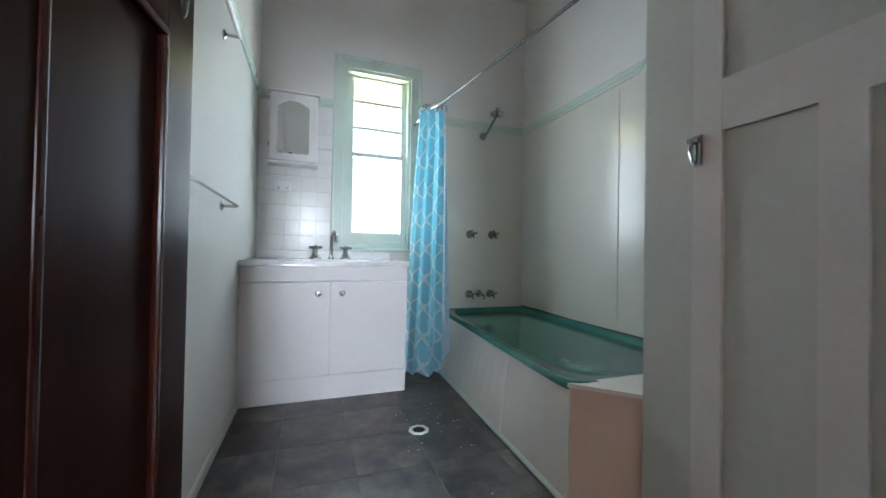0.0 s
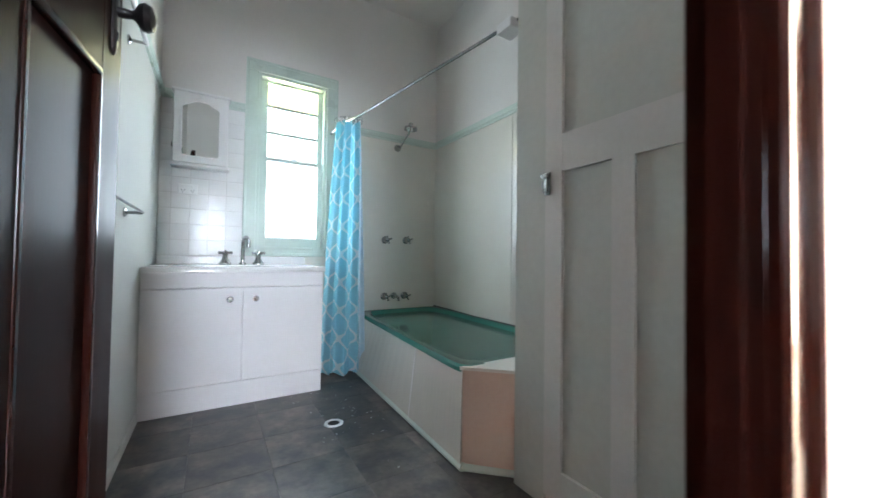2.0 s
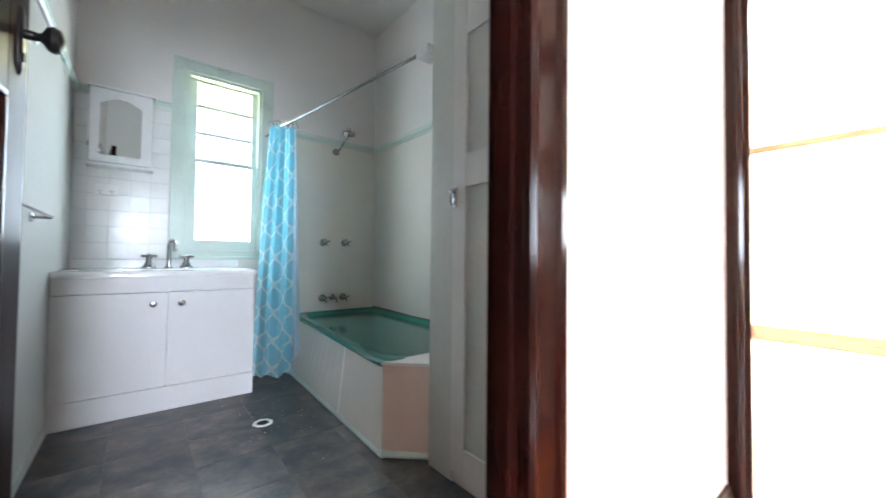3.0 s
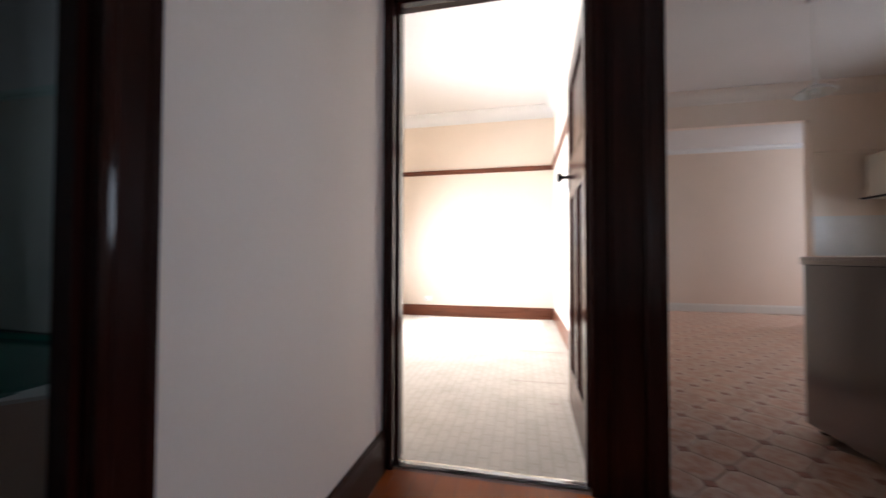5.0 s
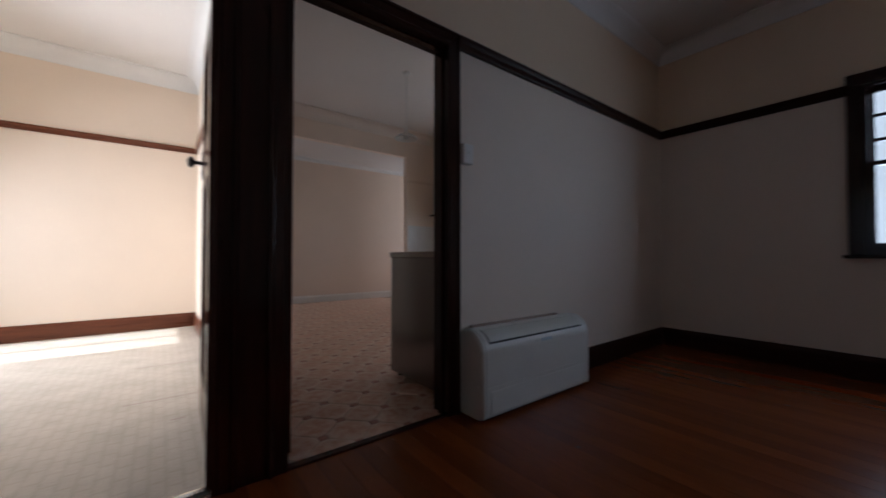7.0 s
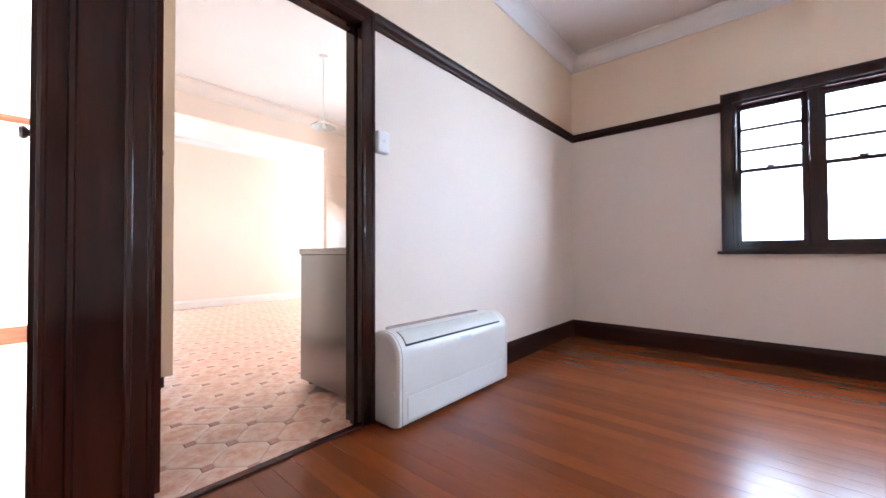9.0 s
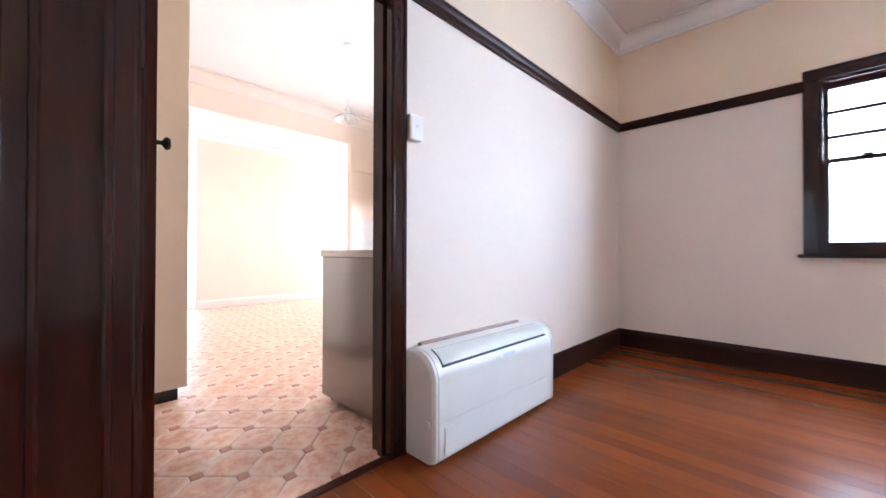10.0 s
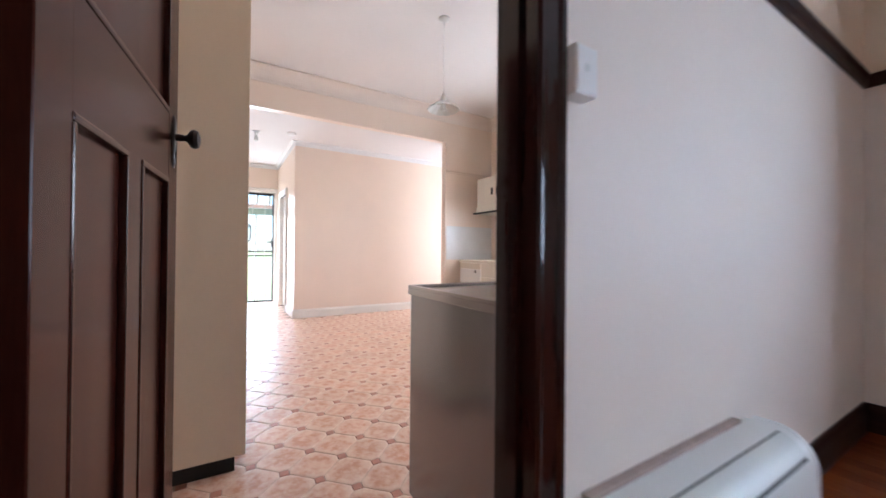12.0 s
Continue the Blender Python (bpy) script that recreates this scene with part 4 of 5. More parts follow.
for k in range(9):
    s = (k + 0.5) / 9
    p = cloth(s, 1.885)
    t = bmesh.new()
    pts = [(0, 0.021 * math.cos(a), 0.021 * math.sin(a)) for a in (2 * math.pi * q / 14 for q in range(15))]
    tube(t, pts, 0.0022, 6)
    wp("curtain_ring", merge(bmesh.new(), t, Matrix.Translation((p.x, p.y, 1.897)) @ pose(0, 0, 0, 0, 0, 60 + 25 * math.sin(7 * k))), M_CHROME, curtain, smooth=True)

rod = thing("curtain_rail", (-0.5, 1.0, 1.9), "thin chrome shower curtain rail over the bath", "curtain rail")
wp("tube", tube(bmesh.new(), [(-0.495, 0.94, 1.898), (-0.70, 2.45, 1.908), (-0.735, 2.60, 1.909), (-0.76, 2.978, 1.909)], 0.0085, 12), M_STEEL, rod, "", True)
wp("wall_flange", lathe(bmesh.new(), [(0.0, 0), (0.026, 0), (0.024, 0.008), (0.012, 0.012), (0.0, 0.012)], 18, pose(-0.76, 2.979, 1.909, 90, 0, 0)), M_CHROME, rod, "", True)
wp("bracket_block", boxm(-0.545, -0.465, 0.995, 1.085, 1.862, 1.905, 0.004), M_WHITE, rod, "white painted end block")

# shower and wall taps
sh = thing("shower", (-0.135, 2.98, 1.90), "chrome shower rose on a short angled arm", "shower")
wp("flange", lathe(bmesh.new(), [(0.033, 0), (0.033, 0.008), (0.02, 0.03), (0.014, 0.05), (0, 0.05)], 20, pose(-0.135, 2.979, 1.90, 90, 0, 0)), M_CHROME, sh, "", True)
wp("arm", tube(bmesh.new(), [(-0.135, 2.95, 1.90), (-0.127, 2.91, 1.912), (-0.10, 2.83, 2.0), (-0.095, 2.815, 2.02)], 0.009, 12), M_CHROME, sh, "", True)
wp("rose", lathe(bmesh.new(), [(0.0, 0.05), (0.014, 0.05), (0.020, 0.024), (0.054, 0.016), (0.058, 0.006), (0.058, -0.018), (0.050, -0.023), (0, -0.023)], 24,
                 Matrix.Translation((-0.09, 2.80, 2.045)) @ pose(0, 0, 0, 28, -12, 0)), M_CHROME, sh, "", True)
for x, z in ((-0.245, 1.036), (-0.035, 1.04)):
    t = thing("shower_tap", (x, 2.98, z), "chrome wall tap with cross handle above the bath", "tap", "shower taps")
    wp("body", cross_tap(bmesh.new(), pose(x, 2.979, z, 90, 0, 0), 1.25), M_CHROME, t, "", True)
t = thing("bath_taps", (-0.15, 2.98, 0.52), "chrome bath tap set with a short spout between cross handles", "tap")
for x in (-0.245, -0.045):
    wp("handle", cross_tap(bmesh.new(), pose(x, 2.979, 0.522, 90, 0, 0), 1.25), M_CHROME, t, "cross handle", True)
bm = lathe(bmesh.new(), [(0.03, 0), (0.03, 0.008), (0.018, 0.02), (0.014, 0.04)], 18, pose(-0.15, 2.979, 0.525, 90, 0, 0))
tube(bm, [(-0.15, 2.95, 0.525), (-0.15, 2.90, 0.523), (-0.15, 2.875, 0.512), (-0.15, 2.868, 0.485)], 0.0125, 12)
wp("spout", bm, M_CHROME, t, "short curved spout", True)

# bath: enamel tub, front sheets and the angled end
SK = 0.105          # the front edge runs askew


def rim_z(y, x=-0.69):
    """Height of the rim: it falls a little towards the far end and the wall."""
    k = (y - 1.12) / 1.86
    return 0.434 - 0.030 * k - 0.045 * (1 - k) * (x + 0.69) / 0.97


def tub_ring(x0, x1, y0, y1, p, dz, n=72):
    out = []
    for k in range(n):
        a = 2 * math.pi * (k + 0.5) / n
        c, s = math.cos(a), math.sin(a)
        x = (x0 + x1) / 2 + (x1 - x0) / 2 * math.copysign(abs(c) ** (2 / p), c)
        y = (y0 + y1) / 2 + (y1 - y0) / 2 * math.copysign(abs(s) ** (2 / p), s)
        out.append((x + SK * (y - 1.12) * (0.28 - x) / 0.97, y, rim_z(y, x) + dz))
    return out


tub = thing("bathtub", (-0.2, 2.05, 0), "teal green enamel bathtub set against the wall", "bathtub")
bm = bmesh.new()
loft(bm, [tub_ring(-0.695, 0.278, 1.10, 2.976, 24, -0.030), tub_ring(-0.697, 0.278, 1.098, 2.976, 24, -0.012), tub_ring(-0.690, 0.276, 1.105, 2.974, 20, 0.0),
          tub_ring(-0.648, 0.238, 1.185, 2.935, 6, 0.0), tub_ring(-0.634, 0.226, 1.20, 2.922, 6, -0.008), tub_ring(-0.612, 0.206, 1.24, 2.90, 5, -0.06),
          tub_ring(-0.555, 0.160, 1.33, 2.85, 5, -0.24), tub_ring(-0.50, 0.11, 1.45, 2.80, 4, -0.345), tub_ring(-0.36, -0.03, 1.65, 2.66, 3, -0.365)])
wp("tub", bm, M_TEAL, tub, "", True)
wp("waste", lathe(bmesh.new(), [(0.0, 0.004), (0.03, 0.004), (0.033, 0.0), (0.0, 0.0)], 18, pose(-0.2, 2.62, 0.052)), M_CHROME, tub, "chrome plug hole", True)

bm = bmesh.new()
loft(bm, [[(0.268, yy, rim_z(yy, 0.27) - 0.002), (0.2785, yy, rim_z(yy, 0.27) - 0.002), (0.2785, yy, rim_z(yy, 0.27) + 0.007 + 0.004 * math.sin(5 * yy)), (0.271, yy, rim_z(yy, 0.27) + 0.003)] for yy in (1.12, 1.5, 1.9, 2.3, 2.7, 2.97)])
wp("sealant", bm, M_DARK, tub, "dark worn sealant along the wall")
panel = thing("bath_surround", (-0.66, 2.0, 0), "glossy white sheets along the side of the bath", "bath surround")


def upright_sheet(p, q, z0, z1, th):
    """An upright sheet from p to q on the plan."""
    d = Vector((q[0] - p[0], q[1] - p[1], 0)).normalized()
    nn = Vector((-d.y, d.x, 0)) * th
    P, Q = Vector((p[0], p[1], 0)), Vector((q[0], q[1], 0))
    ring4 = [P, Q, Q - nn, P - nn]
    return loft(bmesh.new(), [[(v.x, v.y, (z0, z1)[k]) for v in ring4] for k in (0, 1)])


def edge_x(y):
    return -0.681 + SK * (y - 1.12)


def foot_x(y):
    return -0.688 + 0.035 * (y - 1.12)


def leaning_sheet(ya, yb, out=0.0, th=0.018):
    """A front sheet whose foot stands a little out from under the rim."""
    loops = []
    for y in (ya + (yb - ya) * q / 14 for q in range(15)):
        zt = rim_z(y) - 0.014
        loops.append([(foot_x(y) - out, y, 0.02), (foot_x(y) - out + th, y, 0.02), (edge_x(y) - out + th, y, zt), (edge_x(y) - out, y, zt)])
    return loft(bmesh.new(), loops)


wp("sheet", leaning_sheet(1.632, 2.976), M_SHEET, panel)
wp("sheet", leaning_sheet(1.120, 1.628), M_SHEET, panel)
wp("end_sheet", upright_sheet((-0.515, 0.955), (-0.681, 1.117), 0.02, 0.415, 0.018), M_PINK, panel, "pinkish angled end sheet")
wp("joint_strip", leaning_sheet(1.626, 1.634, 0.002, 0.006), M_WHITE, panel)
bm = bmesh.new()
poly = [(-0.692, 1.122), (-0.512, 0.946), (-0.002, 0.946), (-0.002, 1.122)]
loft(bm, [[(x, y, 0.415) for x, y in poly], [(x, y, 0.4285) for x, y in poly]])
wp("ledge", bm, M_TRIMW, panel, "cream ledge at the head of the bath")
for p, q in (((foot_x(1.108) - 0.006, 1.108), (foot_x(2.978) - 0.006, 2.978)), ((-0.505, 0.935), (-0.693, 1.112))):
    d = Vector((q[0] - p[0], q[1] - p[1], 0)).normalized()
    nn = Vector((-d.y, d.x, 0))
    prof = [(0, 0), (0.012, 0), (0.022, 0.006), (0.022, 0.016), (0.012, 0.03), (0, 0.036)]
    ends = [Vector((*p, 0)), Vector((*q, 0))]
    bm = loft(bmesh.new(), [[e + nn * (a - 0.02) + Vector((0, 0, z)) for a, z in prof] for e in ends])
    wp("base_trim", bm, M_MINT, panel, "pale mint trim on the floor")

# tall cupboard beside the bath
cup = thing("tall_cupboard", (-0.2, 0.5, 0), "tall white painted built-in cupboard with a panelled door", "cupboard")
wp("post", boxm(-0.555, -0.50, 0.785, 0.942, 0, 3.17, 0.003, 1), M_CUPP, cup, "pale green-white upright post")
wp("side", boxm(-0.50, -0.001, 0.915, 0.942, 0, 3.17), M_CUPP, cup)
wp("jamb", boxm(-0.555, -0.50, 0.077, 0.15, 0, 3.17, 0.003, 1), M_CUPW, cup)
wp("head", boxm(-0.553, -0.50, 0.15, 0.785, 1.99, 3.17), M_CUPW, cup)
wp("plinth", boxm(-0.545, -0.50, 0.15, 0.785, 0, 0.05), M_CUPW, cup)
y0, y1 = 0.154, 0.780
cdoor = wp("door", boxm(-0.5455, -0.5415, y0 + 0.05, y1 - 0.05, 0.1, 1.95), M_CUPW, cup, "white panelled door")
for a in ((y0, y0 + 0.075, 0.055, 1.985), (y1 - 0.075, y1, 0.055, 1.985)):
    wp("stile", boxm(-0.567, -0.539, a[0], a[1], a[2], a[3], 0.002, 1), M_CUPW, cdoor)
for a in ((y0 + 0.075, y1 - 0.075, 0.055, 0.16), (y0 + 0.075, y1 - 0.075, 1.188, 1.318), (y0 + 0.075, y1 - 0.075, 1.80, 1.985)):
    wp("rail", boxm(-0.5665, -0.5395, a[0], a[1], a[2], a[3]), M_CUPW, cdoor)
wp("muntin", boxm(-0.5665, -0.5395, 0.448, 0.520, 0.16, 1.188), M_CUPW, cdoor)
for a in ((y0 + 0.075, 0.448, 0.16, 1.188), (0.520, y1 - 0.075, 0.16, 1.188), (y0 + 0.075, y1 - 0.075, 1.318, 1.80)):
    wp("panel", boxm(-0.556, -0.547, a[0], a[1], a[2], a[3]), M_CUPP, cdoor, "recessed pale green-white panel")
bm = boxm(-0.574, -0.567, 0.752, 0.776, 1.11, 1.192, 0.002)
box(bm, -0.585, -0.574, 0.758, 0.785, 1.172, 1.186, 0.002)
tube(bm, [(-0.582, 0.770, 1.178), (-0.588, 0.772, 1.15), (-0.580, 0.770, 1.118)], 0.004, 8)
wp("latch", bm, M_CHROME, cdoor, "chrome turn latch")

# towel rails on the side wall
for z, ya, yb, rr, lab in ((1.06, 1.10, 1.895, 0.0055, "thin chrome towel rail on the side wall"), (1.785, 1.08, 1.865, 0.009, "white upper towel rail on the side wall")):
    t = thing("towel_rail", (-1.9, (ya + yb) / 2, z), lab, "towel rail", "towel rails")
    mt = M_CHROME if z < 1.5 else M_WHITE
    wp("bar", tube(bmesh.new(), [(-1.838, ya, z), (-1.838, yb - 0.05, z), (-1.838, yb, z)], rr, 10), mt, t, "", True)
    for y in (ya + 0.03, yb - 0.012):
        bm = lathe(bmesh.new(), [(0.02, 0), (0.02, 0.006), (0.007, 0.012), (0.006, 0.062)], 14, pose(-1.8995, y, z - 0.004, 0, 90, 0))
        wp("bracket", bm, M_CHROME, t, "", True)

drain = thing("floor_drain", (-1.015, 1.815, 0.0), "round white floor drain with a dark open centre", "drain")
wp("rim", lathe(bmesh.new(), [(0.032, 0.0015), (0.036, 0.005), (0.048, 0.005), (0.052, 0.0), (0.032, 0.0015)], 8, pose(-1.015, 1.815, 0.0), cap=False), M_PLAST, drain, "white octagonal rim")
wp("opening", lathe(bmesh.new(), [(0.0, 0.001), (0.034, 0.001), (0.034, 0.0002), (0.0, 0.0002)], 20, pose(-1.015, 1.815, 0.0)), M_DARK, drain, "dark hole")
moulding("baseboard", [(0, 0), (0.01, 0), (0.01, 0.04), (0.006, 0.05), (0, 0.05)], "+x", -1.90, 0.075, 2.34, 0.0, M_PANELW, "pale skirting strip in the bathroom", "baseboard")
moulding("sheet_joint", [(0, 0), (0.004, 0), (0.004, 1.50), (0, 1.50)], "-x", 0.28, 1.868, 1.882, 0.43, M_SHEET, "upright joint strip of the wall sheets")


# ---------------------------------------------------------------- dining room
ac = thing("air_conditioner", (0.0, -2.5125, 0), "off-white floor-standing air conditioner against the wall", "air conditioner")


def ac_profile(inset=0.0, h=0.468, d=0.200):
    """Side outline of the unit: (out from the wall, height)."""
    pts = [(0.0, 0.012), (d - 0.025, 0.012), (d - 0.006, 0.02), (d, 0.04), (d, 0.345)]
    for k in range(1, 10):
        a = math.pi / 2 * k / 9
        pts.append((d - 0.110 * (1 - math.cos(a)), 0.345 + (h - 0.345) * math.sin(a)))
    pts += [(0.03, h - 0.002), (0.03, h - 0.02), (0.0, h - 0.02)]
    return [(max(0, p[0] - inset) if p[0] > 0.05 else p[0], p[1] - (inset if p[1] > 0.3 else 0)) for p in pts]


def ac_run(ya, yb, inset=0.0):
    return extrude(bmesh.new(), [(-x, z) for x, z in ac_profile(inset)], "y", ya, yb)


wp("body", ac_run(-2.985, -2.040, 0.0015), M_AC, ac, "", True)
for ya, yb in ((-2.040, -2.012), (-3.015, -2.985)):
    bm = bmesh.new()
    w = 1 if ya > -2.5 else -1
    prof = ac_profile()
    out_e, in_e = (yb, ya) if w > 0 else (ya, yb)
    loft(bm, [[(-x, in_e, z) for x, z in prof], [(-x, out_e - w * 0.012, z) for x, z in prof],
              [(-(x * 0.96), out_e - w * 0.003, 0.012 + (z - 0.012) * 0.985) for x, z in prof], [(-(x * 0.90), out_e, 0.012 + (z - 0.012) * 0.96) for x, z in prof]])
    wp("end_cap", bm, M_AC, ac, "rounded end cap", True)


def on_front(u, out=0.001):
    """A point of the curved front: u from 0 at its foot to 1 at the top; pushed out."""
    prof = ac_profile()[4:14]
    f = u * (len(prof) - 1)
    i = min(int(f), len(prof) - 2)
    a, c = Vector(prof[i]), Vector(prof[i + 1])
    p = a.lerp(c, f - i)
    nn = Vector((c.y - a.y, -(c.x - a.x))).normalized()
    return p + nn * out


def front_patch(u0, u1, ya, yb, th0, th1, n=8):
    loops = []
    for k in range(n + 1):
        u = u0 + (u1 - u0) * k / n
        p, q = on_front(u, th0), on_front(u, th1)
        loops.append([(-p.x, ya, p.y), (-p.x, yb, p.y), (-q.x, yb, q.y), (-q.x, ya, q.y)])
    return loft(bmesh.new(), loops)


wp("cap_seam", ac_run(-2.0412, -2.0388, -0.0007), M_SEAM, ac, "thin grey seam beside the end cap")
wp("louvre_recess", front_patch(0.31, 0.86, -2.935, -2.075, -0.0008, 0.0008), M_DARK, ac, "dark air slot")
wp("louvre", front_patch(0.37, 0.82, -2.930, -2.08, 0.001, 0.0045), M_ACG, ac, "grey-white louvre flap")
wp("front_seam", boxm(-0.2012, -0.199, -2.985, -2.040, 0.1745, 0.1775), M_ACG, ac, "seam of the lower grille")
wp("intake_grille", boxm(-0.2025, -0.199, -2.955, -2.075, 0.035, 0.155, 0.001, 1), M_AC, ac)
bm = bmesh.new()
for k in range(11):
    z = 0.043 + 0.010 * k
    box(bm, -0.2032, -0.2024, -2.945, -2.085, z, z + 0.004)
wp("grille_slats", bm, M_AC, ac)
wp("display", front_patch(0.10, 0.19, -2.60, -2.50, 0.0, 0.001, 4), M_BLUE, ac, "small pale blue display")
wp("badge", front_patch(0.12, 0.17, -2.47, -2.44, 0.0, 0.001, 3), M_ACG, ac)
wp("side_hook", boxm(-0.176, -0.160, -2.0125, -2.006, 0.165, 0.19, 0.002), M_AC, ac)
# brown strip drawn in for the soft shadow the unit casts on the wall
wp("shadow_strip", boxm(-0.028, -0.001, -2.90, -2.10, 0.452, 0.474, 0.003), M_STRIP, ac, "brown strip standing for the shadow behind the unit")
wp("feet", boxm(-0.17, -0.005, -2.98, -2.05, 0.0, 0.012), M_DARK, ac)

th = thing("wall_controller", (0, -2.065, 1.44), "white plastic wall controller beside the kitchen doorway", "controller")
wp("case", boxm(-0.043, -0.0005, -2.092, -2.018, 1.394, 1.505, 0.004), M_PLAST, th)
wp("cover", boxm(-0.046, -0.043, -2.088, -2.022, 1.399, 1.500, 0.001, 1), M_PLAST, th)
wp("display", boxm(-0.0468, -0.046, -2.062, -2.046, 1.446, 1.462), M_ACG, th, "small grey display")

# ---------------------------------------------------------------- kitchen
bench = thing("steel_bench", (0.46, -2.7, 0), "stainless steel kitchen bench unit beside the doorway", "bench")
wp("side_panel", boxm(0.125, 0.806, -2.060, -2.042, 0.035, 0.862, 0.003), M_STEEL, bench, "brushed steel side panel")
wp("body", boxm(0.125, 0.80, -3.60, -2.062, 0.035, 0.86), M_STEEL, bench)
bm = boxm(0.112, 0.818, -3.62, -2.034, 0.862, 0.890, 0.004)
for a in ((0.112, 0.818, -2.052, -2.034), (0.112, 0.818, -3.62, -3.602), (0.112, 0.130, -3.602, -2.052), (0.800, 0.818, -3.602, -2.052)):
    box(bm, a[0], a[1], a[2], a[3], 0.889, 0.902, 0.003)
wp("worktop", bm, M_STEELTOP, bench, "steel top with a raised lip")
for x in (0.17, 0.76):
    for y in (-2.10, -3.55):
        wp("foot", lathe(bmesh.new(), [(0.02, 0), (0.022, 0.006), (0.012, 0.012), (0.012, 0.036)], 14, pose(x, y, 0)), M_BLACK, bench, "black adjustable foot", True)

pantry = thing("pantry_cupboard", (2.0, -1.28, 0), "tall cream laminate pantry cupboard with dark kickboard", "cupboard")
wp("side_panel", boxm(1.40, 1.418, -1.47, -1.102, 0.072, 2.75, 0.002, 1), M_PANTRY, pantry)
wp("body", boxm(1.418, 2.60, -1.45, -1.102, 0.072, 2.75), M_PANTRY, pantry)
for x0, x1 in ((1.402, 2.0), (2.003, 2.60)):
    d = wp("door", boxm(x0, x1, -1.470, -1.452, 0.075, 2.747, 0.002, 1), M_PANTRY, pantry)
wp("kickboard", boxm(1.415, 2.58, -1.425, -1.112, 0.0, 0.072), M_DARK, pantry, "black kickboard")

lamp = thing("pendant_lamp", (2.18, -3.02, 2.29), "pendant lamp with a fluted white glass shade on a thin rod", "lamp")
wp("ceiling_rose", lathe(bmesh.new(), [(0.0, 3.07), (0.02, 3.07), (0.045, 3.085), (0.048, 3.099), (0, 3.099)], 20, pose(2.18, -3.02, 0)), M_PLAST, lamp, "", True)
wp("rod", tube(bmesh.new(), [(2.18, -3.02, 2.40), (2.18, -3.02, 3.08)], 0.0055, 10), M_PLAST, lamp, "", True)
wp("lampholder", lathe(bmesh.new(), [(0.0, 2.43), (0.014, 2.43), (0.024, 2.40), (0.026, 2.352), (0, 2.352)], 18, pose(2.18, -3.02, 0)), M_PLAST, lamp, "", True)
bm = bmesh.new()
loops = []
for r, z in ((0.03, 2.362), (0.07, 2.345), (0.11, 2.318), (0.14, 2.295), (0.137, 2.290), (0.108, 2.312), (0.068, 2.339), (0.028, 2.356)):
    loops.append([(2.18 + r * (1 + 0.012 * (r / 0.14) * math.cos(12 * a)) * math.cos(a), -3.02 + r * (1 + 0.012 * (r / 0.14) * math.cos(12 * a)) * math.sin(a), z + 0.0022 * (r / 0.14) * math.cos(12 * a))
                  for a in (2 * math.pi * k / 72 for k in range(72))])
loft(bm, loops, cap=False)
wp("shade", bm, M_OPAL, lamp, "fluted white glass shade", True)
wp("bulb", lathe(bmesh.new(), [(0.0, 2.275), (0.018, 2.282), (0.026, 2.30), (0.02, 2.33), (0.012, 2.352)], 18, pose(2.18, -3.02, 0)), M_OPAL, lamp, "", True)

uc = thing("wall_cupboard", (3.5, -4.85, 1.70), "cream wall cupboard with two small handles", "cupboard")
wp("body", boxm(3.05, 3.88, -5.018, -4.67, 1.715, 2.13, 0.002, 1), M_KCAB, uc)
for x0, x1, hx in ((3.05, 3.462, 3.41), (3.466, 3.88, 3.52)):
    d = wp("door", boxm(x0, x1, -4.67, -4.652, 1.717, 2.128, 0.003), M_KCAB, uc)
    wp("handle", boxm(hx - 0.012, hx + 0.012, -4.652, -4.63, 1.86, 1.96, 0.005), M_DARK, d, "dark bronze handle")
hood = thing("range_hood", (3.5, -4.85, 1.58), "slim cream range hood under the wall cupboard", "range hood")
wp("body", boxm(3.08, 3.86, -5.018, -4.62, 1.60, 1.712, 0.004), M_KCAB, hood)
wp("lip", boxm(3.08, 3.86, -4.62, -4.56, 1.60, 1.618, 0.003), M_DARK, hood)
kc = thing("kitchen_cupboard", (3.2, -4.7, 0), "cream base cupboard with drawers", "cupboard")
wp("body", boxm(2.60, 3.47, -5.018, -4.44, 0.08, 0.885), M_KCAB, kc)
wp("kickboard", boxm(2.62, 3.45, -5.0, -4.49, 0.0, 0.08), M_DARK, kc)
for z0, z1 in ((0.70, 0.88), (0.40, 0.695), (0.09, 0.395)):
    wp("drawer", boxm(2.605, 3.465, -4.44, -4.42, z0, z1, 0.003), M_KCAB, kc)
dw = thing("dishwasher", (3.74, -4.7, 0), "white dishwasher under the worktop with a dark knob", "dishwasher")
wp("body", boxm(3.475, 3.985, -5.018, -4.44, 0.02, 0.885), M_PLAST, dw)
wp("control_panel", boxm(3.478, 3.982, -4.44, -4.418, 0.80, 0.882, 0.003), M_KCAB, dw)
wp("door", boxm(3.478, 3.982, -4.44, -4.42, 0.10, 0.796, 0.004), M_PLAST, dw)
wp("knob", lathe(bmesh.new(), [(0.024, 0), (0.022, 0.018), (0.0, 0.02)], 18, pose(3.60, -4.42, 0.765, 90, 0, 0)), M_BLACK, dw, "dark control knob", True)
solid("worktop", boxm(2.59, 3.998, -5.018, -4.405, 0.888, 0.922, 0.004), M_KCAB, "cream laminate worktop along the kitchen wall", "worktop")
slab("splashback", 3.990, 3.999, -5.018, -4.18, 0.925, 1.42, M_WTILE, "pale glazed splashback on the kitchen wall", "splashback")

# far room: smoke alarm, ceiling light, back door
sa = thing("smoke_alarm", (5.03, -2.2, 2.72), "white round smoke alarm on the ceiling", "smoke alarm")
